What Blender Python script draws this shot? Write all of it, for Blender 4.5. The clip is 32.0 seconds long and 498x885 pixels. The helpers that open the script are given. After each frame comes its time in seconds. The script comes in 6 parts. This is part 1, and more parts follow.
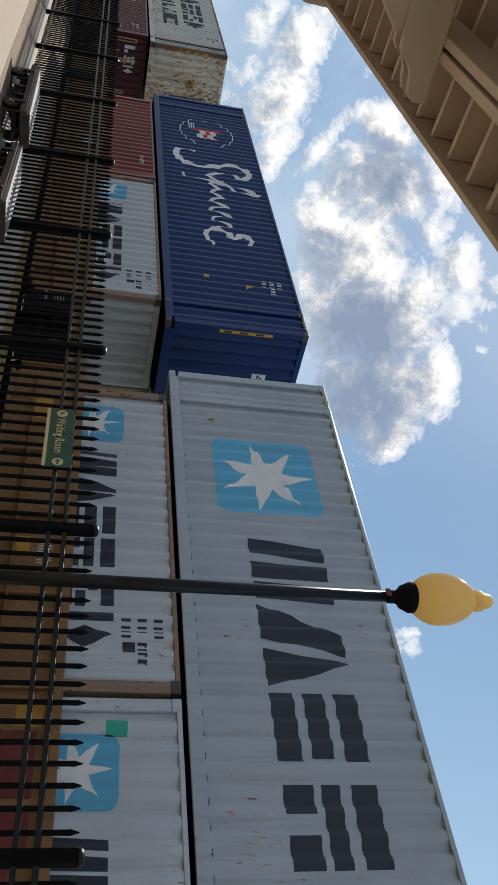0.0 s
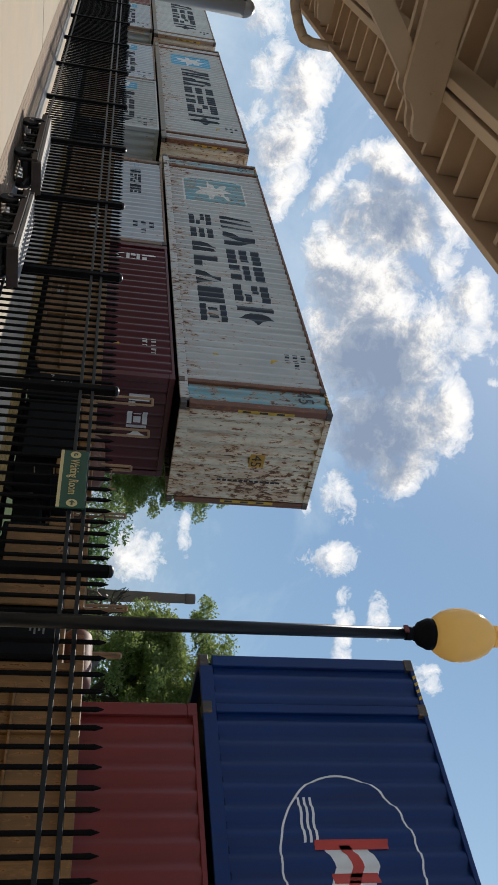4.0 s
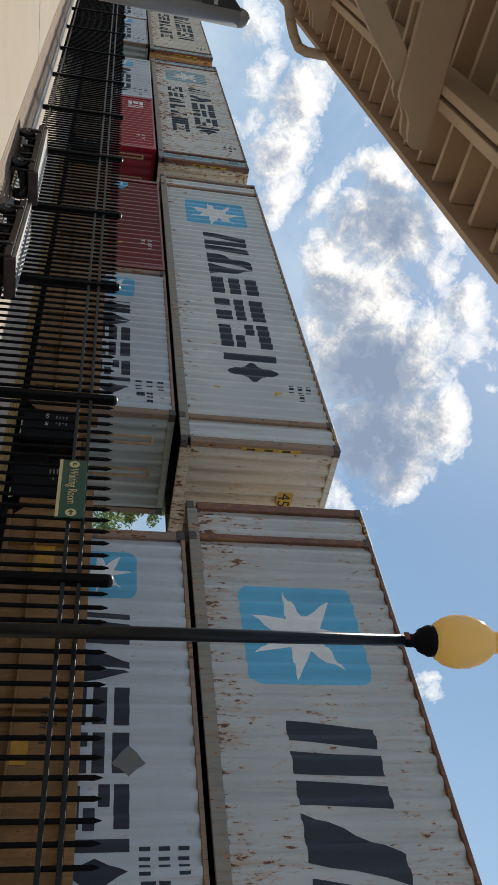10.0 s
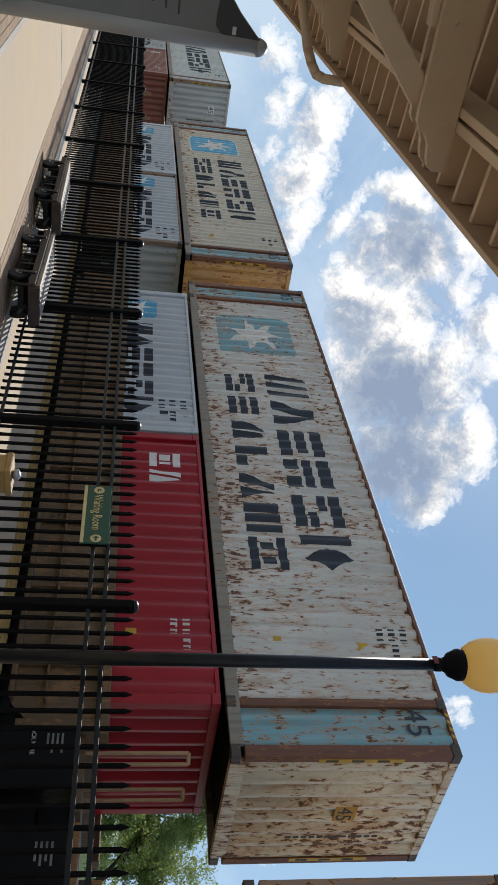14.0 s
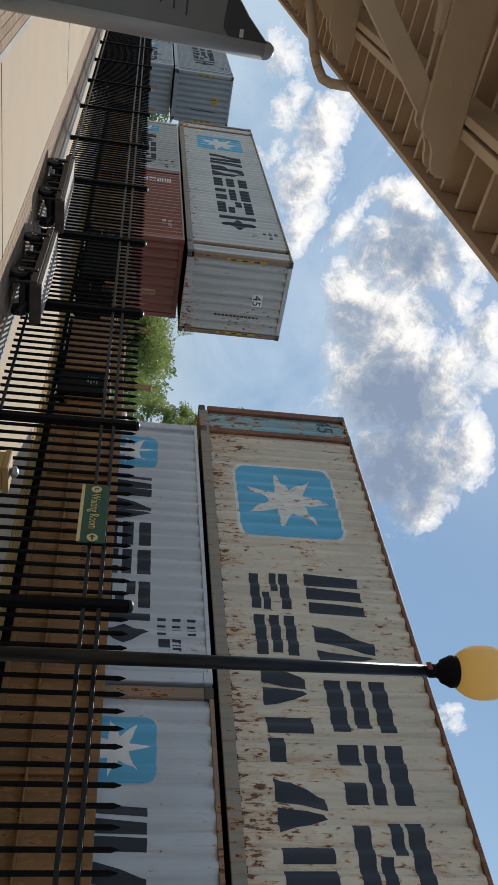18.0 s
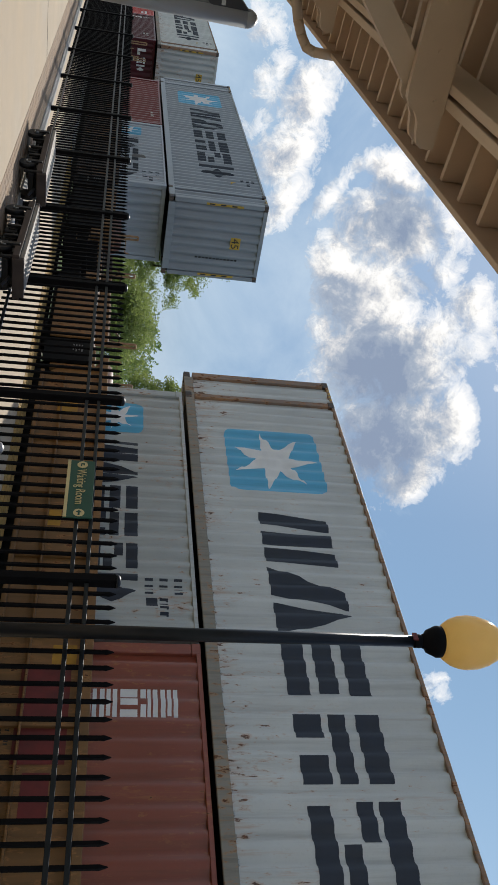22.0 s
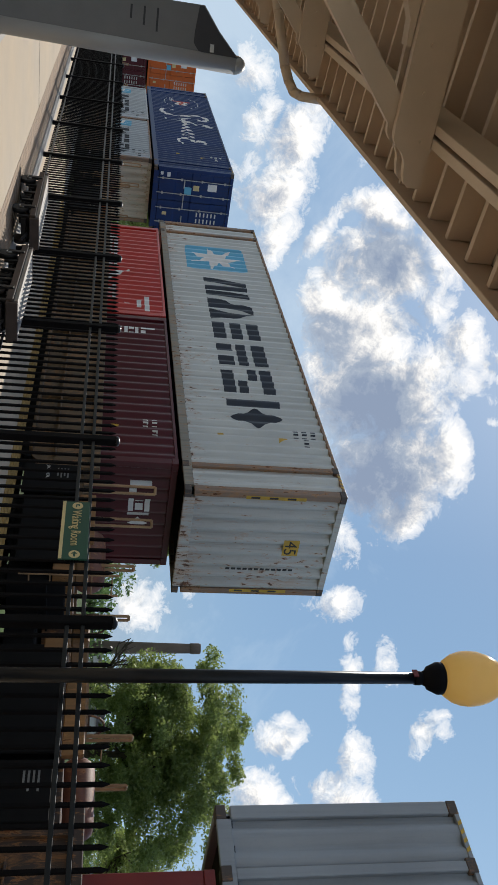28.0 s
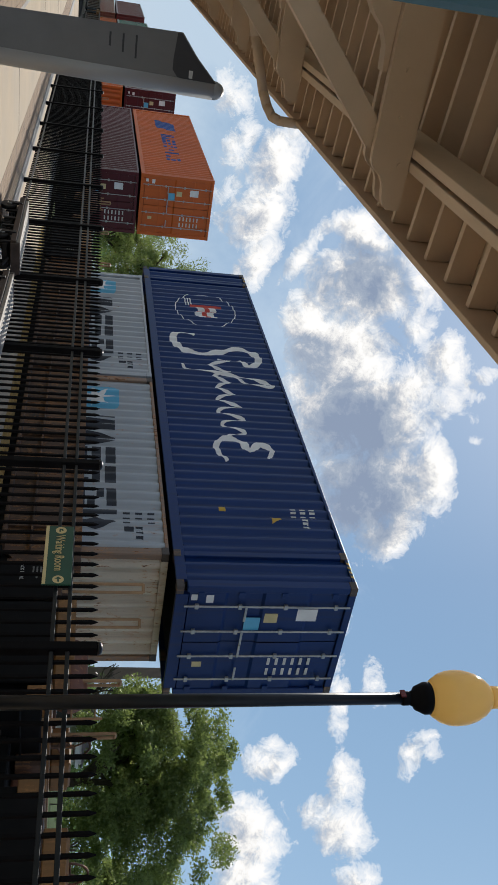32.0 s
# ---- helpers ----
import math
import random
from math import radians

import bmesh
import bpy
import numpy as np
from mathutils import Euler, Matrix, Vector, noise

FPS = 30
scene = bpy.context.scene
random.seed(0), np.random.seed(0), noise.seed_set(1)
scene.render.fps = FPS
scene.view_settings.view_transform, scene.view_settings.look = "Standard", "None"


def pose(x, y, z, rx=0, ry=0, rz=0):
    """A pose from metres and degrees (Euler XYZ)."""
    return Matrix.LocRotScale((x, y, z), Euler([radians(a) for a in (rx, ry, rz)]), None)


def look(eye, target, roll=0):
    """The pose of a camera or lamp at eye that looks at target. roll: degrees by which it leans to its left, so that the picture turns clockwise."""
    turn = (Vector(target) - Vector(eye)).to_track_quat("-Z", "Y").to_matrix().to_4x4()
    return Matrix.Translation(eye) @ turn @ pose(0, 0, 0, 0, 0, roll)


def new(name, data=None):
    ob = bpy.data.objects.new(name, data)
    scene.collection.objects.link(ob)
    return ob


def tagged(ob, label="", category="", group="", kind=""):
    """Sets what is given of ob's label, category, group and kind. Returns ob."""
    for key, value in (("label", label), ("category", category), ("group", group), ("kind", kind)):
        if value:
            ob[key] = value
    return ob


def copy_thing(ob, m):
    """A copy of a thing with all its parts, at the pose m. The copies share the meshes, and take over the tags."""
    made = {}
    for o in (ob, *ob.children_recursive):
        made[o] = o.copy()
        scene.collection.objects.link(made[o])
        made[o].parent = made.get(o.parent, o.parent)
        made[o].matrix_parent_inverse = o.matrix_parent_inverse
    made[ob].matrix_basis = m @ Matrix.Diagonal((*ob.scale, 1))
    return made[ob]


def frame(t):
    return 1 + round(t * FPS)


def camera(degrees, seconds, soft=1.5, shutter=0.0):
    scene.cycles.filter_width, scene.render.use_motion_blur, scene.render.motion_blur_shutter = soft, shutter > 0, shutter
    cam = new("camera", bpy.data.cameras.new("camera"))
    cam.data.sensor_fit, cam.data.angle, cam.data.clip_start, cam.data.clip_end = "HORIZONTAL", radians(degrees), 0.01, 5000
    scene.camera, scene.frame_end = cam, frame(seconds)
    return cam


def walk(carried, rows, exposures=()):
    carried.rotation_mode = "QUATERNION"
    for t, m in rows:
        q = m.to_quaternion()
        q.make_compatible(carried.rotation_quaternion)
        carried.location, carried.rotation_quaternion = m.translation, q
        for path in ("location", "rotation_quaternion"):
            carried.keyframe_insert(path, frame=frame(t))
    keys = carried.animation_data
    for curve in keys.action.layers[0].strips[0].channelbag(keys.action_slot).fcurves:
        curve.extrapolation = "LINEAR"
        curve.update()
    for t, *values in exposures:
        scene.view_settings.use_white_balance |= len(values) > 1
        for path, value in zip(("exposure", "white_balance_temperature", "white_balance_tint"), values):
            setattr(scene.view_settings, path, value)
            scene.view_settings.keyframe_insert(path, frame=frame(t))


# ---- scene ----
cam = camera(32.77, 32.0)


def held(x, y, z, yaw, pitch, roll):
    """A phone held upright-wise: heading to the left of +y, pitch, roll, and the quarter turn of the picture."""
    return pose(x, y, z, 0, 0, yaw) @ pose(0, 0, 0, 90 + pitch) @ pose(0, 0, 0, 0, 0, roll + 90)


PATH = [
    (0, 0.000, 0.000, 1.238, 50.99, 11.86, 5.01),
    (0.5, 0.000, 0.000, 1.238, 50.91, 11.76, 4.30),
    (1, 0.000, 0.000, 1.238, 50.83, 11.80, 4.25),
    (1.5, 0.000, 0.000, 1.238, 51.55, 11.50, 4.11),
    (2, 0.000, 0.000, 1.238, 52.57, 10.82, 3.82),
    (2.5, 0.000, 0.000, 1.238, 52.62, 10.52, 3.74),
    (3, 0.000, 0.000, 1.238, 52.72, 10.53, 3.66),
    (3.5, 0.000, 0.000, 1.238, 53.45, 10.36, 4.09),
    (5.5, 0.000, 0.000, 1.238, 52.77, 12.89, 4.79),
    (6, 0.000, 0.000, 1.238, 52.87, 12.68, 3.78),
    (6.5, 0.000, 0.000, 1.238, 52.74, 12.07, 3.38),
    (7, 0.000, 0.000, 1.238, 52.08, 11.96, 3.39),
    (7.5, 0.000, 0.000, 1.238, 52.26, 11.59, 3.73),
    (8, 0.000, 0.000, 1.238, 52.60, 11.18, 3.74),
    (8.5, 0.000, 0.000, 1.238, 53.09, 10.94, 4.42),
    (9, 0.000, 0.000, 1.238, 53.74, 10.82, 4.82),
    (9.5, 0.000, 0.000, 1.238, 53.99, 10.79, 4.37),
    (10, 0.000, 0.000, 1.238, 54.06, 10.82, 4.00),
    (10.5, 0.000, 0.000, 1.238, 54.28, 10.43, 4.10),
    (11, 0.000, 0.000, 1.238, 54.99, 9.31, 4.39),
    (11.5, 0.000, 0.000, 1.238, 56.20, 8.36, 4.23),
    (12, 0.000, 0.000, 1.238, 56.96, 8.01, 3.22),
    (12.5, 0.000, 0.000, 1.238, 56.41, 8.00, 2.64),
    (13, 0.000, 0.000, 1.238, 55.50, 8.07, 2.83),
    (13.5, 0.000, 0.000, 1.238, 55.38, 8.67, 3.01),
    (14, 0.000, 0.000, 1.238, 55.59, 9.13, 3.48),
    (14.5, 0.000, 0.000, 1.238, 55.67, 8.98, 3.81),
    (16.5, 0.000, 0.000, 1.238, 53.99, 9.70, 3.58),
    (17, 0.000, 0.000, 1.238, 54.49, 9.66, 4.11),
    (17.5, 0.000, 0.000, 1.238, 55.14, 9.23, 4.73),
    (18, 0.000, 0.000, 1.238, 55.75, 9.22, 4.72),
    (18.5, 0.000, 0.000, 1.238, 55.98, 9.59, 4.33),
    (19, 0.000, 0.000, 1.238, 56.41, 9.92, 4.31),
    (19.5, 0.000, 0.000, 1.238, 57.42, 10.05, 4.10),
    (20, 0.000, 0.000, 1.238, 57.64, 9.92, 4.74),
    (20.5, 0.000, 0.000, 1.238, 57.31, 9.96, 4.72),
    (21, 0.000, 0.000, 1.238, 57.30, 10.32, 4.49),
    (21.5, 0.000, 0.000, 1.238, 56.83, 10.46, 3.76),
    (22, 0.000, 0.000, 1.238, 54.05, 10.30, 4.00),
    (22.5, 0.000, 0.000, 1.238, 52.83, 9.77, 4.47),
    (23, 0.000, 0.000, 1.238, 53.74, 9.63, 4.84),
    (23.5, 0.000, 0.000, 1.238, 54.96, 9.87, 4.89),
    (24, 0.000, 0.000, 1.238, 55.72, 10.12, 4.87),
    (24.5, 0.000, 0.000, 1.238, 56.11, 11.46, 5.32),
    (25, 0.000, 0.000, 1.238, 55.86, 12.35, 5.05),
    (25.5, 0.000, 0.000, 1.238, 55.38, 11.68, 4.08),
    (27.5, 0.000, 0.000, 1.238, 56.11, 10.61, 3.28),
    (28, 0.000, 0.000, 1.238, 56.67, 10.48, 3.43),
    (28.5, 0.000, 0.000, 1.238, 56.93, 10.33, 3.52),
    (29, 0.000, 0.000, 1.238, 56.99, 10.49, 4.08),
    (29.5, 0.000, 0.000, 1.238, 56.21, 11.89, 3.87),
    (30, 0.000, 0.000, 1.238, 54.86, 12.65, 3.34),
    (30.5, 0.000, 0.000, 1.238, 54.81, 12.40, 3.65),
    (31, 0.000, 0.000, 1.238, 55.57, 11.86, 3.63),
    (31.5, 0.000, 0.000, 1.238, 57.40, 11.54, 2.51),
    (32, 0.000, 0.000, 1.238, 58.22, 11.51, 2.92),
]
# the camera's own small swings of exposure, in stops
EXPOSURES = [(0, 0.0), (3, -0.03), (6, -0.12), (8, -0.14), (10, 0.0), (12, 0.06), (13, 0.14), (14, 0.10), (17, -0.03), (18, -0.07), (20, -0.15), (21, 0.0), (22, -0.03), (24, -0.12), (25, -0.15), (28, 0.0), (31, 0.0), (32, -0.05)]
walk(cam, [(t, held(*row)) for t, *row in PATH], EXPOSURES)

# ---- light ----
SUN_WAY = Vector((-1.17, 0.487, 1.0)).normalized()
SUN_EL = math.asin(SUN_WAY.z)
sun = new("sun", bpy.data.lights.new("sun", "SUN"))
sun.data.energy, sun.data.angle, sun.data.color = 4.2, radians(0.55), (1.0, 0.94, 0.85)
sun.matrix_world = look((0, 0, 60), Vector((0, 0, 60)) - SUN_WAY)
scene.view_settings.exposure = 0.0


def N(nt, kind, **kw):
    n = nt.nodes.new(kind)
    for k, v in kw.items():
        if k == "op":
            n.operation = v
        elif k == "blend":
            n.blend_type = v
        elif k == "dtype":
            n.data_type = v
        else:
            n.inputs[int(k[1:]) if k[0] == "i" and k[1:].isdigit() else k].default_value = v
    return n


def math_node(nt, op, a, b=None, clamp=False):
    n = nt.nodes.new("ShaderNodeMath")
    n.operation, n.use_clamp = op, clamp
    for i, v in enumerate((a, b)):
        if v is None:
            continue
        if hasattr(v, "links"):
            nt.links.new(v, n.inputs[i])
        else:
            n.inputs[i].default_value = v
    return n.outputs[0]


def ramp(nt, value, stops):
    n = nt.nodes.new("ShaderNodeValToRGB")
    e = n.color_ramp.elements
    while len(e) < len(stops):
        e.new(0.5)
    for el, (p, c) in zip(e, stops):
        el.position, el.color = p, (c if len(c) == 4 else (*c, 1)) if hasattr(c, "__len__") else (c, c, c, 1)
    nt.links.new(value, n.inputs[0])
    return n.outputs[0]


def mix(nt, fac, a, b, blend="MIX"):
    n = nt.nodes.new("ShaderNodeMix")
    n.data_type, n.blend_type = "RGBA", blend
    for i, v in ((0, fac), (6, a), (7, b)):
        if hasattr(v, "links"):
            nt.links.new(v, n.inputs[i])
        else:
            n.inputs[i].default_value = (v if not hasattr(v, "__len__") else ((*v, 1) if len(v) == 3 else v))
    return n.outputs[2]


def make_world():
    world = bpy.data.worlds.new("sky")
    scene.world = world
    world.use_nodes = True
    nt = world.node_tree
    nt.nodes.clear()
    out = nt.nodes.new("ShaderNodeOutputWorld")
    bg = nt.nodes.new("ShaderNodeBackground")
    nt.links.new(bg.outputs[0], out.inputs[0])
    sky = nt.nodes.new("ShaderNodeTexSky")
    sky.sky_type, sky.sun_disc = "NISHITA", False
    sky.sun_elevation = SUN_EL
    sky.sun_rotation = math.atan2(SUN_WAY.x, SUN_WAY.y)
    sky.air_density, sky.dust_density, sky.ozone_density = 1.0, 1.2, 1.2
    tc = nt.nodes.new("ShaderNodeTexCoord")
    d = tc.outputs["Generated"]

    def dot(v):
        n = nt.nodes.new("ShaderNodeVectorMath")
        n.operation = "DOT_PRODUCT"
        nt.links.new(d, n.inputs[0])
        n.inputs[1].default_value = v
        return n.outputs["Value"]

    # the part of the sky over the train, laid out on a plane square to this way
    ahead = math_node(nt, "MAXIMUM", dot((-0.8183, 0.5573, 0.1409)), 0.15)
    a = math_node(nt, "DIVIDE", dot((0.5674, 0.8224, 0.0424)), ahead)
    b = math_node(nt, "DIVIDE", dot((0.0922, -0.1147, 0.9891)), ahead)

    def shifted(v, d):
        return math_node(nt, "ADD", v, d) if d else v

    def fbm(pa, pb, scale, detail, rough, z, distort=0.0):
        c = nt.nodes.new("ShaderNodeCombineXYZ")
        nt.links.new(pa, c.inputs[0])
        nt.links.new(pb, c.inputs[1])
        c.inputs[2].default_value = z
        n = nt.nodes.new("ShaderNodeTexNoise")
        nt.links.new(c.outputs[0], n.inputs["Vector"])
        n.inputs["Scale"].default_value, n.inputs["Detail"].default_value = scale, detail
        n.inputs["Roughness"].default_value, n.inputs["Distortion"].default_value = rough, distort
        return n.outputs["Fac"]

    def banks(pa, pb, rows):
        """Soft mounds, the highest one counting at each place."""
        density = None
        for ca, cb, ra, rb, slant, gain in rows:
            u = math_node(nt, "SUBTRACT", pa, ca)
            v = math_node(nt, "SUBTRACT", math_node(nt, "SUBTRACT", pb, cb), math_node(nt, "MULTIPLY", u, slant))
            uu, vv = math_node(nt, "DIVIDE", u, ra), math_node(nt, "DIVIDE", v, rb)
            q = math_node(nt, "ADD", math_node(nt, "MULTIPLY", uu, uu), math_node(nt, "MULTIPLY", vv, vv))
            one = math_node(nt, "MULTIPLY", math_node(nt, "SUBTRACT", 1.0, math_node(nt, "MINIMUM", q, 2.6)), gain)
            density = one if density is None else math_node(nt, "MAXIMUM", density, one)
        return density

    def thickness(da, db):
        """How thick the cloud is, looked up a little way off."""
        pa, pb = shifted(a, da), shifted(b, db)
        density = banks(pa, pb, CLOUDS)
        wobble = math_node(nt, "MULTIPLY", math_node(nt, "SUBTRACT", fbm(pa, pb, 12.0, 10, 0.60, 3.1, 0.25), 0.5), 2.6)
        fine = math_node(nt, "MULTIPLY", math_node(nt, "SUBTRACT", fbm(pa, pb, 42.0, 9, 0.72, 7.7, 0.5), 0.5), 2.6)
        return math_node(nt, "SUBTRACT", math_node(nt, "ADD", math_node(nt, "ADD", density, wobble), fine), 0.30)

    here = thickness(0, 0)
    sunward = thickness(-0.008, 0.018)
    cover = ramp(nt, math_node(nt, "MULTIPLY", here, 0.5), [(0.0, 0.0), (0.12, 0.42), (0.45, 1.0)])
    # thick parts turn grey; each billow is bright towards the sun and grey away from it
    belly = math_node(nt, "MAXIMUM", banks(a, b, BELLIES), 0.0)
    relief = math_node(nt, "MULTIPLY", math_node(nt, "SUBTRACT", sunward, here), 0.34)
    billows = math_node(nt, "MULTIPLY", math_node(nt, "SUBTRACT", fbm(a, b, 21.0, 8, 0.62, 5.2, 0.4), 0.5), 1.3)
    depth = math_node(nt, "MULTIPLY", math_node(nt, "MINIMUM", math_node(nt, "MAXIMUM", sunward, 0.0), 1.6), 0.20)
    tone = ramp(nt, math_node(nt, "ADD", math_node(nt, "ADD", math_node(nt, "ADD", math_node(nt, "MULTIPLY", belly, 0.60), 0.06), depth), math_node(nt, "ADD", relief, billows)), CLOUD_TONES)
    # open sky all round, with scattered cloud behind and beside the view
    wide = nt.nodes.new("ShaderNodeTexNoise")
    nt.links.new(d, wide.inputs["Vector"])
    wide.inputs["Scale"].default_value, wide.inputs["Detail"].default_value, wide.inputs["Roughness"].default_value = 2.6, 8, 0.6
    aside = ramp(nt, dot((-0.8183, 0.5573, 0.1409)), [(0.45, 1.0), (0.66, 0.0)])
    cover_wide = mix(nt, aside, (0, 0, 0), ramp(nt, wide.outputs["Fac"], [(0.52, 0.0), (0.62, 1.0)]))
    scaled = nt.nodes.new("ShaderNodeVectorMath")
    scaled.operation = "SCALE"
    nt.links.new(sky.outputs[0], scaled.inputs[0])
    scaled.inputs["Scale"].default_value = SKY_GAIN
    hazy = mix(nt, HAZE, scaled.outputs[0], HAZE_TINT)
    # thin veil of high cloud, thicker to the left and low down
    veil_noise = fbm(a, b, 4.5, 7, 0.62, 11.3, 0.6)
    lean = math_node(nt, "ADD", math_node(nt, "MULTIPLY", a, -0.32), math_node(nt, "MULTIPLY", b, -0.55))
    veil = ramp(nt, math_node(nt, "ADD", veil_noise, lean), [(0.42, 0.0), (0.72, 0.72)])
    hazy = mix(nt, veil, hazy, (0.62, 0.745, 0.87))
    # paler sky towards the far right
    hazy = mix(nt, math_node(nt, "MULTIPLY", math_node(nt, "SUBTRACT", a, 0.12), 1.35, True), hazy, (0.51, 0.705, 0.92))
    open_sky = nt.nodes.new("ShaderNodeVectorMath")
    open_sky.operation = "SCALE"
    nt.links.new(sky.outputs[0], open_sky.inputs[0])
    open_sky.inputs["Scale"].default_value = SKY_WIDE
    hazy = mix(nt, aside, hazy, open_sky.outputs[0])
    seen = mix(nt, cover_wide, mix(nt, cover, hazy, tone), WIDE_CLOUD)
    nt.links.new(seen, bg.inputs[0])
    bg.inputs[1].default_value = 1.0


# banks of cloud: centre to the right and up, half sizes, slant, gain
CLOUDS = [
    (-0.291, 0.201, 0.042, 0.042, 0.53, 1.20),
    (-0.226, 0.193, 0.067, 0.080, 0.03, 1.70),
    (-0.145, 0.179, 0.071, 0.084, 0.03, 1.70),
    (-0.065, 0.198, 0.074, 0.111, 0.13, 1.80),
    (0.009, 0.207, 0.077, 0.086, 0.03, 1.70),
    (0.072, 0.225, 0.039, 0.049, -0.47, 1.30),
    (-0.239, 0.264, 0.051, 0.026, 0.33, 1.00),
    (-0.135, 0.296, 0.039, 0.048, 0.23, 1.20),
    (-0.088, 0.302, 0.027, 0.037, 0.03, 1.20),
    (-0.007, 0.279, 0.067, 0.035, -0.07, 1.20),
    (0.018, 0.105, 0.035, 0.021, 0.03, 0.70),
    (0.073, 0.118, 0.012, 0.011, 0.03, 0.60),
    (-0.271, 0.131, 0.052, 0.018, -0.67, 0.90),
    (-0.190, 0.133, 0.050, 0.040, 0.03, 1.20),
    (-0.111, 0.261, 0.042, 0.042, 0.03, 1.40),
    (-0.182, 0.262, 0.034, 0.031, 0.03, 1.00),
    (-0.103, 0.119, 0.033, 0.027, 0.03, 0.80),
]
LEFT_BANK = [
    (-0.381, 0.101, 0.060, 0.043, -0.42, 1.32),
    (-0.316, 0.079, 0.062, 0.045, -0.32, 1.42),
    (-0.252, 0.068, 0.058, 0.029, -0.47, 1.32),
    (-0.415, 0.120, 0.028, 0.031, -0.57, 1.12),
    (-0.392, 0.045, 0.046, 0.035, -0.27, 0.77),
    (-0.334, 0.032, 0.046, 0.031, 0.03, 0.82),
    (-0.463, 0.045, 0.039, 0.031, 0.03, 0.72),
]
LOW_PUFFS = [
    (0.104, 0.154, 0.046, 0.027, 0.13, 1.13),
    (0.171, 0.144, 0.031, 0.046, 0.03, 1.08),
    (0.112, 0.116, 0.019, 0.010, 0.03, 0.78),
    (0.104, 0.196, 0.007, 0.022, 0.23, 0.63),
    (0.177, -0.081, 0.044, 0.040, 0.03, 1.08),
    (0.155, -0.027, 0.036, 0.013, 0.03, 0.78),
    (0.263, 0.167, 0.065, 0.016, -0.00, 1.03),
    (0.358, 0.175, 0.043, 0.027, 0.09, 1.08),
    (0.414, 0.167, 0.050, 0.045, 0.20, 1.23),
    (0.254, 0.211, 0.048, 0.019, 0.04, 0.93),
    (0.324, 0.253, 0.038, 0.019, -0.31, 0.83),
    (0.335, 0.086, 0.031, 0.035, -0.00, 1.03),
    (0.414, 0.071, 0.057, 0.057, 0.10, 1.18),
    (0.400, 0.130, 0.029, 0.022, -0.00, 0.83),
    (0.468, 0.047, 0.042, 0.058, 0.00, 1.18),
    (0.469, 0.186, 0.028, 0.033, -0.01, 0.98),
]
SPRAY = [
    (-0.095, 0.319, 0.015, 0.031, -0.21, 0.90),
    (-0.069, 0.333, 0.018, 0.013, 0.09, 0.85),
    (-0.044, 0.337, 0.008, 0.017, 0.09, 0.75),
    (-0.221, 0.283, 0.030, 0.021, 0.08, 0.80),
    (-0.150, 0.304, 0.032, 0.023, -0.22, 1.00),
    (-0.351, 0.173, 0.009, 0.015, 0.07, 0.80),
    (-0.120, 0.348, 0.016, 0.019, -0.01, 0.75),
    (0.312, 0.276, 0.028, 0.018, 0.23, 0.80),
]
CLOUDS += LEFT_BANK + LOW_PUFFS + SPRAY
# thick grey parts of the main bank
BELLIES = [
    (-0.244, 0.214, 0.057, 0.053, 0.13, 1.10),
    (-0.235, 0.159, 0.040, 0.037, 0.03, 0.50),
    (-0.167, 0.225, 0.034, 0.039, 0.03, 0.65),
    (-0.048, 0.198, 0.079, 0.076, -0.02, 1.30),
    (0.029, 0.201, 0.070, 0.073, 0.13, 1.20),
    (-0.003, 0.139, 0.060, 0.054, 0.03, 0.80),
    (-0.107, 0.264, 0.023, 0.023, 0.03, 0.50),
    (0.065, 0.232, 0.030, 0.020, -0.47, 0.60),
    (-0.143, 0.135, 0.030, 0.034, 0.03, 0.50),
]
SKY_GAIN, HAZE, HAZE_TINT, WIDE_CLOUD = 0.05, 0.55, (0.175, 0.43, 0.78), (0.95, 0.94, 0.94)
SKY_WIDE = 0.138
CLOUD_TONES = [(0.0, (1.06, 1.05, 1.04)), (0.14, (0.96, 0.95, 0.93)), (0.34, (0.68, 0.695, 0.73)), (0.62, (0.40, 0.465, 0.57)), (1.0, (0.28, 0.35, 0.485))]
make_world()

# ---- materials ----
def base_mat(name):
    m = bpy.data.materials.new(name)
    m.use_nodes = True
    nt = m.node_tree
    return m, nt, nt.nodes["Principled BSDF"]


def coords(nt, scale=(1, 1, 1)):
    tc = nt.nodes.new("ShaderNodeTexCoord")
    mp = nt.nodes.new("ShaderNodeMapping")
    mp.inputs["Scale"].default_value = scale
    nt.links.new(tc.outputs["Object"], mp.inputs[0])
    return mp.outputs[0]


def noise_tex(nt, vec, scale, detail=6, rough=0.55, distort=0.0):
    n = nt.nodes.new("ShaderNodeTexNoise")
    nt.links.new(vec, n.inputs["Vector"])
    n.inputs["Scale"].default_value, n.inputs["Detail"].default_value = scale, detail
    n.inputs["Roughness"].default_value, n.inputs["Distortion"].default_value = rough, distort
    return n.outputs["Fac"]


def bump(nt, bsdf, height, strength=0.2, distance=0.01):
    n = nt.nodes.new("ShaderNodeBump")
    n.inputs["Strength"].default_value, n.inputs["Distance"].default_value = strength, distance
    nt.links.new(height, n.inputs["Height"])
    nt.links.new(n.outputs[0], bsdf.inputs["Normal"])


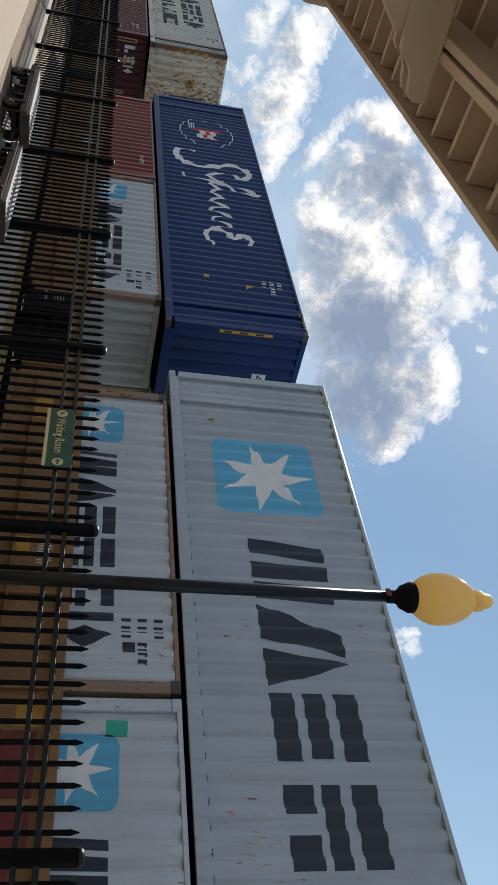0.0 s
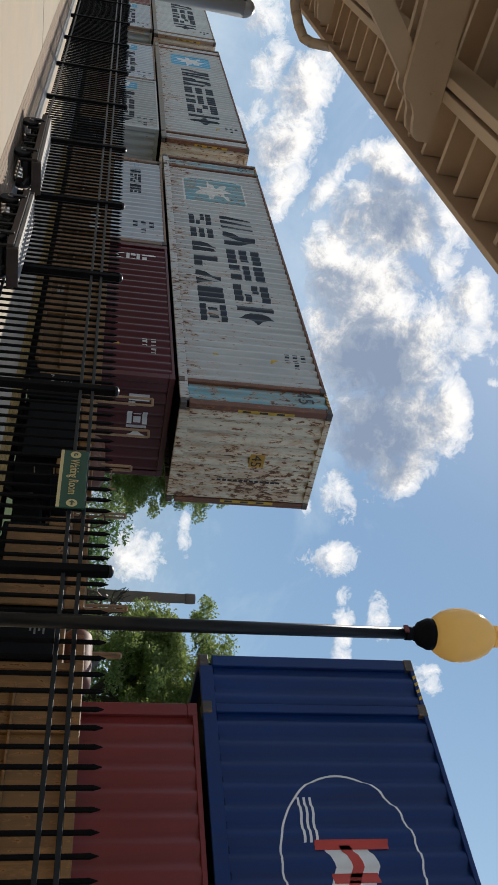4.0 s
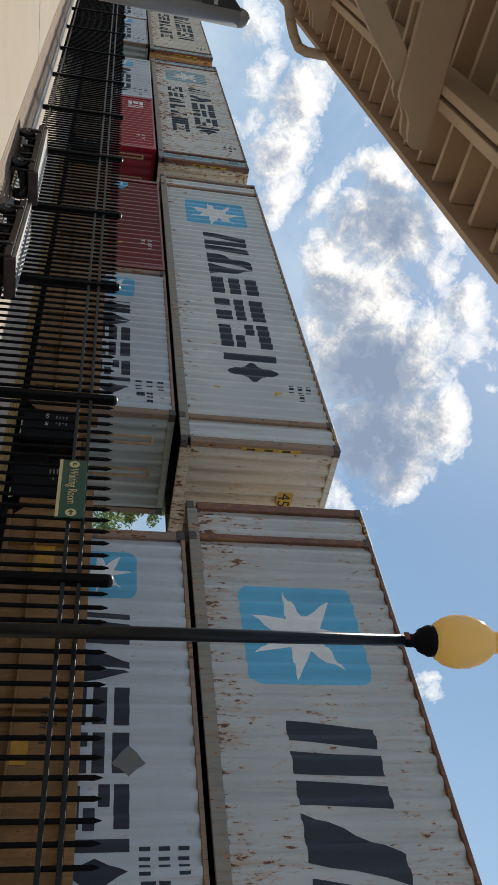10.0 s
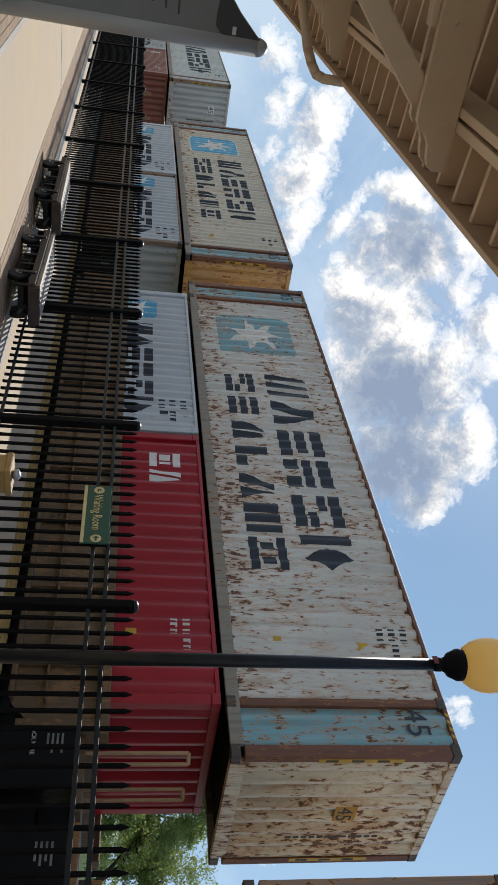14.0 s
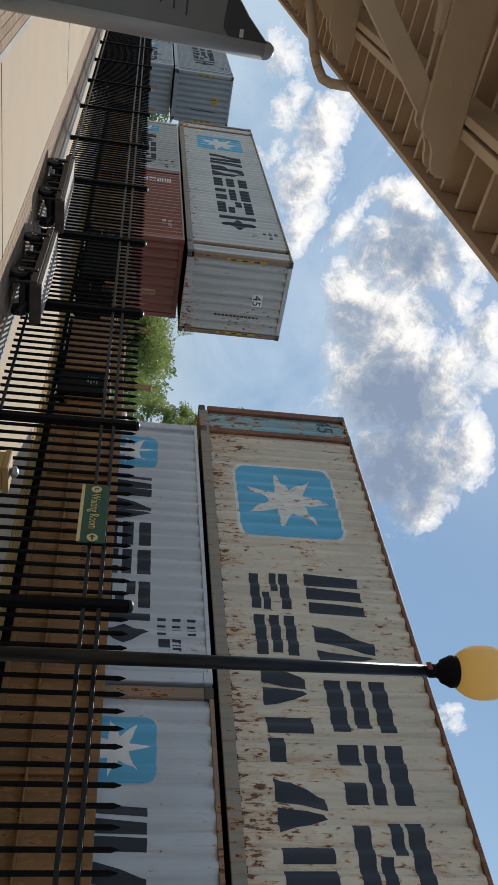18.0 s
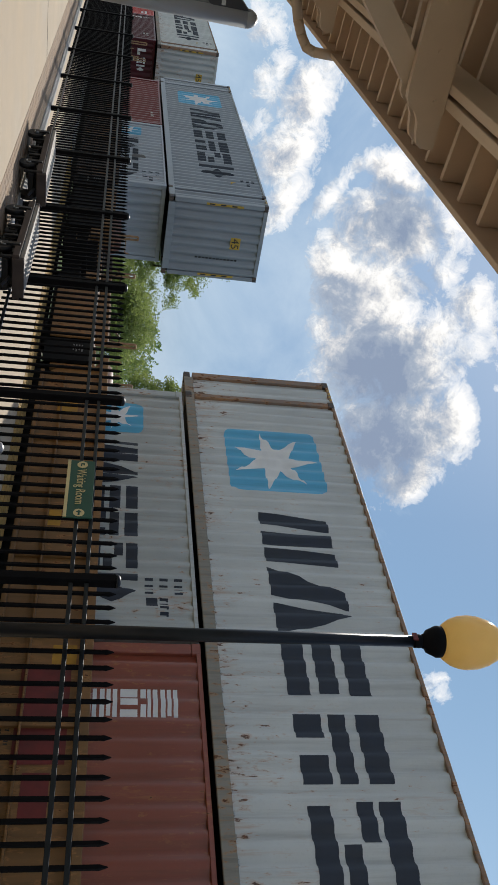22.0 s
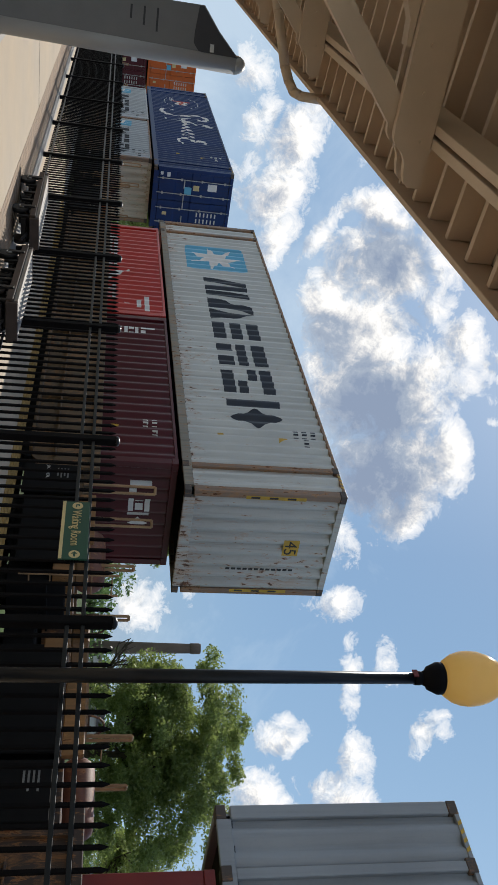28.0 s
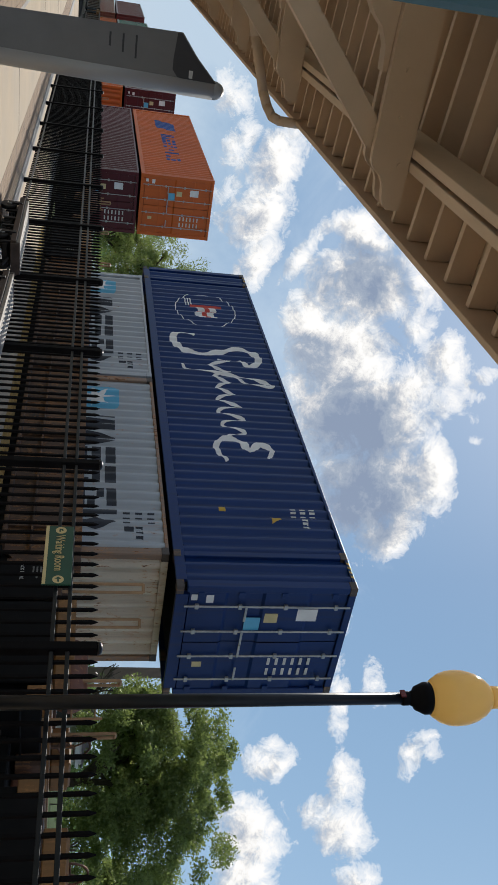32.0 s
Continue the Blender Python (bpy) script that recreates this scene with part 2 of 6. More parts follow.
def plain(name, color, rough=0.6, metal=0.0, vary=0.18, scale=6.0, grain=60.0, bumps=0.12, stretch=(1, 1, 1), spread=0.0, gloss=0.5):
    """A surface with slow stains and fine grain; spread: how far pieces differ from one another."""
    m, nt, b = base_mat(name)
    v = coords(nt, stretch)
    slow, fast = noise_tex(nt, v, scale), noise_tex(nt, v, grain, 4)
    dark = tuple(c * (1 - vary * 1.6) for c in color)
    light = tuple(min(1, c * (1 + vary)) for c in color)
    col = mix(nt, ramp(nt, slow, [(0.3, 0.0), (0.7, 1.0)]), dark, light)
    col = mix(nt, math_node(nt, "MULTIPLY", fast, vary), col, tuple(c * 0.6 for c in color))
    if spread:
        oi = nt.nodes.new("ShaderNodeObjectInfo")
        col = mix(nt, math_node(nt, "MULTIPLY", oi.outputs["Random"], spread), col, tuple(c * 0.45 for c in color))
    nt.links.new(col, b.inputs["Base Color"])
    nt.links.new(ramp(nt, slow, [(0.2, max(0.02, rough - 0.1)), (0.8, min(1, rough + 0.12))]), b.inputs["Roughness"])
    b.inputs["Metallic"].default_value = metal
    b.inputs["Specular IOR Level"].default_value = gloss
    if bumps:
        bump(nt, b, fast, bumps, 0.004)
    return m


def painted_steel(name, color, rust=0.0, dirt=0.25, rough=0.33, foot=0.0, gloss=0.5):
    """Ship's paint on corrugated steel: streaks of dirt running down, chips and runs of rust."""
    m, nt, b = base_mat(name)
    v = coords(nt)
    streak_v = coords(nt, (1.0, 1.0, 0.05))
    slow = noise_tex(nt, v, 0.7, 5)
    streak = noise_tex(nt, streak_v, 9.0, 6, 0.65)
    fine = noise_tex(nt, v, 30.0, 4)
    col = mix(nt, ramp(nt, slow, [(0.3, 0.0), (0.72, 1.0)]), tuple(c * 0.86 for c in color), tuple(min(1, c * 1.07) for c in color))
    grime = tuple(c * 0.42 + k for c, k in zip(color, (0.02, 0.016, 0.008)))
    col = mix(nt, math_node(nt, "MULTIPLY", ramp(nt, streak, [(0.48, 0.0), (0.78, 1.0)]), dirt * 1.6), col, grime)
    col = mix(nt, math_node(nt, "MULTIPLY", ramp(nt, fine, [(0.55, 0.0), (0.75, 1.0)]), dirt * 0.35), col, grime)
    if rust:
        # flakes, larger scabs and runs below them
        flakes = noise_tex(nt, coords(nt, (1.0, 1.0, 0.33)), 17.0, 7, 0.62, 0.25)
        scabs = noise_tex(nt, coords(nt, (1.0, 1.0, 0.30)), 4.2, 9, 0.72, 0.5)
        runs = noise_tex(nt, coords(nt, (1.0, 1.0, 0.055)), 11.0, 6, 0.7)
        region = noise_tex(nt, v, 0.75, 4, 0.6)
        lean = math_node(nt, "MULTIPLY", math_node(nt, "SUBTRACT", region, 0.5), 0.40)
        # welds along the foot of the wall rust first
        split = nt.nodes.new("ShaderNodeSeparateXYZ")
        nt.links.new(v, split.inputs[0])
        lean = math_node(nt, "ADD", lean, ramp(nt, math_node(nt, "MULTIPLY", split.outputs[2], 0.35), [(0.05, 0.13 * foot), (0.10, 0.10 * foot), (0.17, 0.0)]))
        lo = 0.715 - rust * 0.17
        f = math_node(nt, "ADD", flakes, lean)
        g = math_node(nt, "ADD", scabs, math_node(nt, "MULTIPLY", lean, 0.6))
        core = math_node(nt, "MAXIMUM", ramp(nt, f, [(lo, 0.0), (lo + 0.03, 1.0)]), ramp(nt, g, [(lo + 0.03, 0.0), (lo + 0.07, 1.0)]))
        stain = math_node(nt, "MAXIMUM", ramp(nt, f, [(lo - 0.085, 0.0), (lo + 0.01, 1.0)]), ramp(nt, g, [(lo - 0.09, 0.0), (lo + 0.05, 1.0)]))
        stain = math_node(nt, "MAXIMUM", stain, ramp(nt, math_node(nt, "ADD", runs, lean), [(0.63 - rust * 0.11, 0.0), (0.78 - rust * 0.06, 1.0)]))
        shade = mix(nt, ramp(nt, noise_tex(nt, v, 22, 5), [(0.35, 0.0), (0.65, 1.0)]), (0.035, 0.014, 0.008), (0.16, 0.056, 0.020))
        col = mix(nt, math_node(nt, "MULTIPLY", stain, 0.45 + 0.35 * rust), col, (0.44, 0.20, 0.058))
        col = mix(nt, math_node(nt, "MULTIPLY", core, 0.9), col, shade)
        nt.links.new(math_node(nt, "ADD", math_node(nt, "MULTIPLY", core, 0.35), rough), b.inputs["Roughness"])
    else:
        b.inputs["Roughness"].default_value = rough
    nt.links.new(col, b.inputs["Base Color"])
    b.inputs["Specular IOR Level"].default_value = gloss
    bump(nt, b, noise_tex(nt, v, 5.0, 4), 0.25, 0.012)
    return m


M = {
    "iron": plain("black_iron_paint", (0.006, 0.006, 0.007), 0.55, 0.0, 0.3, 8, 90, 0.1, gloss=0.06),
    "iron_worn": plain("worn_black_paint", (0.008, 0.010, 0.013), 0.36, 0.0, 0.3, 8, 70, 0.08, gloss=0.3),
    "concrete": plain("pale_concrete", (0.45, 0.36, 0.25), 0.85, 0, 0.13, 0.6, 50, 0.3),
    "concrete_grey": plain("platform_concrete", (0.38, 0.36, 0.33), 0.85, 0, 0.18, 0.8, 50, 0.3),
    "brick": plain("paver_brick", (0.34, 0.24, 0.155), 0.9, 0, 0.22, 3, 40, 0.3, spread=0.5),
    "tactile": plain("yellow_warning_paver", (0.50, 0.32, 0.095), 0.85, 0, 0.35, 9, 40, 0.25, spread=0.4),
    "ballast": plain("ballast_stone", (0.045, 0.04, 0.036), 0.95, 0, 0.5, 8, 24, 0.9, gloss=0.15),
    "earth": plain("grassy_earth", (0.050, 0.085, 0.020), 0.95, 0, 0.5, 0.3, 9, 0.6, gloss=0.1),
    "rail": plain("rail_steel", (0.10, 0.075, 0.06), 0.55, 0.7, 0.3, 4, 40),
    "tie": plain("creosoted_wood", (0.05, 0.038, 0.03), 0.9, 0, 0.3, 2, 30, 0.4),
    "canopy": plain("tan_painted_timber", (0.63, 0.475, 0.32), 0.55, 0, 0.10, 1.2, 30, 0.12, (1, 1, 1)),
    "canopy_board": plain("tan_painted_boards", (0.56, 0.42, 0.28), 0.6, 0, 0.13, 1.6, 34, 0.15, spread=0.22),
    "gap": plain("dark_joint", (0.02, 0.016, 0.012), 0.9, 0, 0.2),
    "teal": plain("teal_metal_paint", (0.10, 0.20, 0.24), 0.45, 0, 0.25, 3, 40),
    "roof_skin": plain("roof_felt", (0.10, 0.09, 0.08), 0.9, 0, 0.2, 3, 40),
    "sign_grey": plain("silver_sign_metal", (0.36, 0.345, 0.32), 0.45, 0.2, 0.10, 1.6, 60, 0.04, (1, 1, 0.2)),
    "sign_dark": plain("charcoal_sign_panel", (0.035, 0.033, 0.035), 0.5, 0, 0.15, 3, 50, 0.04),
    "sign_mid": plain("taupe_sign_panel", (0.17, 0.165, 0.155), 0.5, 0.1, 0.1, 3, 50, 0.04),
    "green": plain("dark_green_sign", (0.012, 0.075, 0.045), 0.4, 0, 0.12, 4, 50, 0.03),
    "cream": plain("cream_sign_paint", (0.62, 0.52, 0.26), 0.5, 0, 0.1, 4, 50, 0.03),
    "cart_deck": plain("sun_bleached_timber", (0.40, 0.36, 0.31), 0.7, 0, 0.3, 4, 30, 0.3, (0.3, 1, 1), spread=0.35),
    "cart_wood": plain("weathered_cart_timber", (0.085, 0.062, 0.050), 0.85, 0, 0.35, 4, 30, 0.4, (0.3, 1, 1), spread=0.4),
    "cart_iron": plain("cart_iron", (0.018, 0.017, 0.017), 0.6, 0.3, 0.3, 8, 60),
    "bollard": plain("ochre_painted_post", (0.33, 0.215, 0.075), 0.6, 0, 0.25, 4, 40, 0.2),
    "rail_grime": painted_steel("grimy_rail_paint", (0.27, 0.25, 0.205), 0.5, 0.8, 0.6),
    "casting": painted_steel("dark_casting_steel", (0.065, 0.05, 0.042), 0.3, 0.5, 0.55),
    "dim_mark": plain("faded_stencil_paint", (0.20, 0.20, 0.19), 0.7, 0, 0.3, 6, 40),
    "tan_car": painted_steel("tan_wagon_paint", (0.210, 0.103, 0.029), 0.35, 0.5, 0.6),
    "brown_car": painted_steel("brown_wagon_paint", (0.085, 0.045, 0.026), 0.5, 0.6, 0.65),
    "dark_car": painted_steel("grimy_wagon_paint", (0.040, 0.026, 0.020), 0.4, 0.6, 0.7),
    # sooty underframe steel, with the shade under the wagons put into its near-black
    "car_black": plain("soot_and_shade_steel", (0.008, 0.008, 0.008), 0.8, 0.0, 0.35, 4, 40, gloss=0.15),
    "car_yellow": plain("yellow_wagon_mark", (0.50, 0.26, 0.02), 0.6, 0, 0.25, 4, 40),
    "car_maroon": plain("maroon_wagon_mark", (0.17, 0.022, 0.018), 0.6, 0, 0.25, 4, 40),
    "pale_mark": plain("pale_stencil_paint", (0.62, 0.62, 0.58), 0.6, 0, 0.15, 4, 40),
    "wheel": plain("wheel_steel", (0.05, 0.042, 0.036), 0.6, 0.6, 0.3, 6, 50),
    "rust": painted_steel("rusty_steel", (0.165, 0.062, 0.034), 0.35, 0.6, 0.6),
    "post_rust": painted_steel("rust_stained_post", (0.26, 0.18, 0.13), 0.6, 0.7, 0.6),
    "navy": plain("navy_lettering", (0.013, 0.020, 0.036), 0.5, 0, 0.3, 2.5, 30, 0.05),
    "sky_blue": painted_steel("sky_blue_panel", (0.10, 0.43, 0.66), 0.0, 0.3),
    "sky_blue_rust": painted_steel("rusty_sky_blue_panel", (0.19, 0.41, 0.47), 0.66, 0.5),
    "white": plain("white_mark", (0.78, 0.78, 0.76), 0.5, 0, 0.08, 2.5, 30, 0.03),
    "white_rust": painted_steel("rust_speckled_white_mark", (0.76, 0.74, 0.68), 0.45, 0.3),
    "red_mark": plain("red_mark", (0.55, 0.05, 0.03), 0.5, 0, 0.1, 3, 30, 0.03),
    "yellow": plain("yellow_label", (0.58, 0.36, 0.03), 0.5, 0, 0.15, 5, 40, 0.03),
    "black_mark": plain("black_mark", (0.015, 0.015, 0.015), 0.5, 0, 0.2, 5, 40, 0.03),
    "green_label": plain("green_label", (0.03, 0.42, 0.28), 0.5, 0, 0.15, 5, 40, 0.03),
    "deep_blue_mark": plain("deep_blue_mark", (0.015, 0.07, 0.30), 0.5, 0, 0.15, 5, 40, 0.03),
    "galv": plain("galvanised_rod", (0.42, 0.42, 0.41), 0.45, 0.6, 0.2, 8, 50, 0.05),
    "bark": plain("tree_bark", (0.085, 0.065, 0.048), 0.95, 0, 0.4, 5, 30, 0.6, (1, 1, 0.3)),
    "chimney": plain("brown_brick_chimney", (0.20, 0.15, 0.13), 0.9, 0, 0.2, 0.4, 6, 0.3),
    "house": plain("white_siding", (0.6, 0.6, 0.58), 0.7, 0, 0.1, 1, 20),
    "roof": plain("grey_shingle", (0.12, 0.11, 0.11), 0.9, 0, 0.25, 2, 14),
    "dark_glass": plain("dark_window", (0.03, 0.04, 0.05), 0.1, 0, 0.1, 2, 20, 0),
}
PAINT = {
    "grey": painted_steel("grey_container_paint", (0.57, 0.585, 0.56), 0.04, 0.36, foot=0.8),
    "bluegrey": painted_steel("blue_grey_container_paint", (0.265, 0.29, 0.315), 0.0, 0.28),
    "white": painted_steel("pale_container_paint", (0.52, 0.56, 0.60), 0.10, 0.28),
    "slate": painted_steel("shaded_grey_container_paint", (0.38, 0.42, 0.46), 0.05, 0.3),
    "greygreen": painted_steel("faded_grey_container_paint", (0.44, 0.46, 0.44), 0.25, 0.4, foot=0.5),
    "cream": painted_steel("cream_container_paint", (0.64, 0.57, 0.445), 0.44, 0.5, foot=0.65),
    "rusty": painted_steel("rust_eaten_container_paint", (0.65, 0.63, 0.575), 0.66, 0.42, foot=0.5),
    "rusty_end": painted_steel("rust_eaten_container_end", (0.74, 0.66, 0.50), 0.86, 0.5),
    "orange_end": painted_steel("rusty_yellow_container_end", (0.66, 0.38, 0.12), 0.86, 0.55),
    "speck": painted_steel("rust_flecked_container_paint", (0.495, 0.505, 0.485), 0.36, 0.45, foot=0.65),
    "blue": painted_steel("royal_blue_container_paint", (0.003, 0.027, 0.130), 0.0, 0.45, 0.46, gloss=0.28),
    "darkred": painted_steel("dark_red_container_paint", (0.19, 0.028, 0.027), 0.0, 0.35, gloss=0.3),
    "maroon": painted_steel("maroon_container_paint", (0.088, 0.012, 0.019), 0.0, 0.3, gloss=0.25),
    "red": painted_steel("red_container_paint", (0.35, 0.013, 0.026), 0.0, 0.3, gloss=0.3),
    "brightred": painted_steel("bright_red_container_paint", (0.50, 0.026, 0.022), 0.0, 0.25),
    "brownred": painted_steel("brown_red_container_paint", (0.27, 0.070, 0.042), 0.15, 0.4),
    "orange": painted_steel("orange_container_paint", (0.60, 0.112, 0.006), 0.03, 0.25, 0.5),
    "green": painted_steel("green_container_paint", (0.015, 0.13, 0.07), 0.03, 0.3),
}
globe_mat, _nt, _b = base_mat("amber_globe_glass")
_n = noise_tex(_nt, coords(_nt), 9.0, 4)
_nt.links.new(mix(_nt, _n, (0.74, 0.50, 0.17), (0.82, 0.59, 0.25)), _b.inputs["Base Color"])
_b.inputs["Roughness"].default_value = 0.10
_b.inputs["Subsurface Weight"].default_value = 0.0
_tr = _nt.nodes.new("ShaderNodeBsdfTranslucent")
_tr.inputs[0].default_value = (0.98, 0.78, 0.38, 1)
_mx = _nt.nodes.new("ShaderNodeMixShader")
_mx.inputs[0].default_value = 0.5
_nt.links.new(_b.outputs[0], _mx.inputs[1])
_nt.links.new(_tr.outputs[0], _mx.inputs[2])
_nt.links.new(_mx.outputs[0], _nt.nodes["Material Output"].inputs[0])
M["globe"] = globe_mat


def leaf_material(name, dark, light):
    m, nt, b = base_mat(name)
    g = nt.nodes.new("ShaderNodeNewGeometry")
    slow = noise_tex(nt, coords(nt), 0.35, 3)
    col = mix(nt, g.outputs["Random Per Island"], dark, light)
    col = mix(nt, math_node(nt, "MULTIPLY", slow, 0.5), col, tuple(c * 0.5 for c in dark))
    nt.links.new(col, b.inputs["Base Color"])
    b.inputs["Roughness"].default_value = 0.55
    tr = nt.nodes.new("ShaderNodeBsdfTranslucent")
    nt.links.new(mix(nt, 0.5, col, tuple(min(1, c * 2.2) for c in light)), tr.inputs[0])
    mx = nt.nodes.new("ShaderNodeMixShader")
    mx.inputs[0].default_value = 0.4
    nt.links.new(b.outputs[0], mx.inputs[1])
    nt.links.new(tr.outputs[0], mx.inputs[2])
    nt.links.new(mx.outputs[0], nt.nodes["Material Output"].inputs[0])
    return m


M["leaf"] = leaf_material("summer_leaves", (0.062, 0.104, 0.030), (0.260, 0.320, 0.092))
M["leaf_far"] = leaf_material("distant_leaves", (0.045, 0.09, 0.035), (0.11, 0.18, 0.06))


# ---- building blocks ----
def box(bm, x0, x1, y0, y1, z0, z1, bevel=0.0):
    vs = [bm.verts.new((x, y, z)) for x in (x0, x1) for y in (y0, y1) for z in (z0, z1)]
    fs = [bm.faces.new([vs[i] for i in f]) for f in ((0, 1, 3, 2), (4, 6, 7, 5), (0, 4, 5, 1), (2, 3, 7, 6), (0, 2, 6, 4), (1, 5, 7, 3))]
    if bevel:
        edges = list({e for f in fs for e in f.edges})
        bmesh.ops.bevel(bm, geom=edges, offset=bevel, segments=1, affect="EDGES", profile=0.5)
    return bm


def tube(bm, p0, p1, r0, r1=None, seg=10, caps=True):
    p0, p1 = Vector(p0), Vector(p1)
    r1 = r0 if r1 is None else r1
    ax = (p1 - p0).normalized()
    side = ax.cross(Vector((0, 0, 1)) if abs(ax.z) < 0.9 else Vector((1, 0, 0))).normalized()
    up = ax.cross(side)
    rings = []
    for p, r in ((p0, r0), (p1, r1)):
        rings.append([bm.verts.new(p + side * (r * math.cos(2 * math.pi * k / seg)) + up * (r * math.sin(2 * math.pi * k / seg))) for k in range(seg)])
    for k in range(seg):
        f = bm.faces.new((rings[0][k], rings[0][(k + 1) % seg], rings[1][(k + 1) % seg], rings[1][k]))
        f.smooth = seg > 8
    if caps:
        bm.faces.new(rings[0][::-1])
        bm.faces.new(rings[1])
    return bm


def lathe(bm, profile, seg=24, centre=(0, 0)):
    rings = [[bm.verts.new((centre[0] + r * math.cos(2 * math.pi * k / seg), centre[1] + r * math.sin(2 * math.pi * k / seg), z)) for k in range(seg)] for r, z in profile]
    for a, b in zip(rings, rings[1:]):
        for k in range(seg):
            f = bm.faces.new((a[k], a[(k + 1) % seg], b[(k + 1) % seg], b[k]))
            f.smooth = True
    bm.faces.new(rings[0][::-1])
    bm.faces.new(rings[-1])
    return bm


def slab(bm, outline, thick, place):
    """A plate from a 2D outline; place maps (u, v, w) to the world, w from 0 to thick."""
    a = [bm.verts.new(place(u, v, 0)) for u, v in outline]
    b = [bm.verts.new(place(u, v, thick)) for u, v in outline]
    bm.faces.new(a[::-1])
    bm.faces.new(b)
    n = len(outline)
    for k in range(n):
        bm.faces.new((a[k], a[(k + 1) % n], b[(k + 1) % n], b[k]))
    return bm


def mesh_of(name, bm, material):
    bmesh.ops.recalc_face_normals(bm, faces=bm.faces)
    me = bpy.data.meshes.new(name)
    bm.to_mesh(me)
    bm.free()
    me.materials.append(material)
    return me


def part(name, bm, material, parent=None, label="", at=None):
    ob = new(name, bm if isinstance(bm, bpy.types.Mesh) else mesh_of(name, bm, material))
    if parent is not None:
        ob.parent = parent
    if at is not None:
        ob.location = at
    if label:
        ob["label"] = label
    return ob


def thing(name, label, category, at=(0, 0, 0), group="", kind="", turn=0.0):
    ob = new(name)
    ob.empty_display_size = 0.2
    ob.location, ob.rotation_euler = at, (0, 0, radians(turn))
    return tagged(ob, label, category, group, kind)


B = bmesh.new

# ---- setting: ground, platforms, track ----
def flat(name, x0, x1, y0, y1, z0, z1, material, label, bevel=0.0):
    return tagged(part(name, box(B(), x0, x1, y0, y1, z0, z1, bevel), material), label, name.split("_")[0], kind="structure")


def ground_sheet():
    bm = B()
    n = 40
    xs = [math.copysign(abs(k / n) ** 2.2 * 1500, k) for k in range(-n, n + 1)]
    vs = [[bm.verts.new((x, y, -0.75 + (0.25 * noise.noise((x * 0.02, y * 0.02, 0)) if y > 20 else 0) + (max(0, y - 60) * 0.012 if y > 60 else 0))) for y in xs] for x in xs]
    for i in range(2 * n):
        for j in range(2 * n):
            bm.faces.new((vs[i][j], vs[i + 1][j], vs[i + 1][j + 1], vs[i][j + 1]))
    return tagged(part("ground", bm, M["earth"]), "grassy earth reaching to the far trees", "ground", kind="structure")


ground_sheet()
RAIL_Y = 10.02
near_platform = flat("platform_near", -60, 25, 1.78, 4.42, -0.7, 0.0, M["concrete"], "pale sunlit concrete platform floor inside the fence")
for k in range(11):
    part("joint", box(B(), -52.1 + k * 7.3, -52.088 + k * 7.3, 1.78, 4.42, 0.0, 0.004), M["gap"], near_platform)
under_floor = flat("platform_covered", -60, 25, -9, 1.70, -0.7, -0.045, M["concrete_grey"], "mortar bed under the brick paving beneath the canopy")
flat("kerb_strip", -60, 25, 1.70, 1.78, -0.7, 0.003, M["concrete_grey"], "concrete edging between brick paving and concrete")
flat("fence_plinth", -60, 25, 4.42, 4.72, -0.7, 0.025, M["concrete_grey"], "low concrete plinth under the iron fence")
track_platform = tagged(part("platform_edge", slab(B(), [(4.72, -0.7), (7.62, -0.7), (7.62, 0.05), (4.72, 0.0)], 85, lambda u, v, w: (-60 + w, u, v)), M["concrete"]), "concrete boarding platform between the fence and the track", "platform", kind="structure")
edge_bed = flat("platform_lip", -60, 25, 7.62, 8.58, -0.7, 0.02, M["concrete_grey"], "concrete lip of the platform under the warning pavers")


def ballast_bed():
    bm = B()
    prof = [(8.58, -0.5), (8.8, -0.36), (11.4, -0.36), (12.6, -0.74)]
    xs = [-400 + k * 10 for k in range(68)]
    rows = [[bm.verts.new((x, y, z)) for y, z in prof] for x in xs]
    for a, b in zip(rows, rows[1:]):
        for k in range(3):
            bm.faces.new((a[k], b[k], b[k + 1], a[k + 1]))
    return tagged(part("track_bed", bm, M["ballast"]), "grey stone ballast under the track", "ballast", kind="structure")


ballast_bed()
track = thing("railway_track", "rusty steel rails on dark wooden ties", "track", kind="structure")
for dy in (-0.76, 0.76):
    y = RAIL_Y + dy
    slab_bm = slab(B(), [(-0.07, 0), (0.07, 0), (0.07, 0.012), (0.012, 0.03), (0.012, 0.12), (0.036, 0.13), (0.036, 0.17), (-0.036, 0.17), (-0.036, 0.13), (-0.012, 0.12), (-0.012, 0.03), (-0.07, 0.012)], 670,
                   lambda u, v, w, y=y: (-400 + w, y + u, -0.32 + v))
    part("rail", slab_bm, M["rail"], track)
tie_me = mesh_of("tie", box(B(), -0.11, 0.11, -1.3, 1.3, -0.17, 0.0), M["tie"])
for k in range(120):
    part("tie", tie_me, None, track, at=(-52 + k * 0.52, RAIL_Y, -0.315))

band_bm = B()
for k in range(190):
    for r in range(8):
        bx, by = -7.0 - k * 0.2 - (0.1 if r % 2 else 0), 3.68 + r * 0.1
        box(band_bm, bx - 0.096, bx + 0.096, by - 0.046, by + 0.046, 0.0, 0.004)
tagged(part("brick_band", band_bm, M["brick"], near_platform, "worn brown brick band along the fence"), kind="stuff")

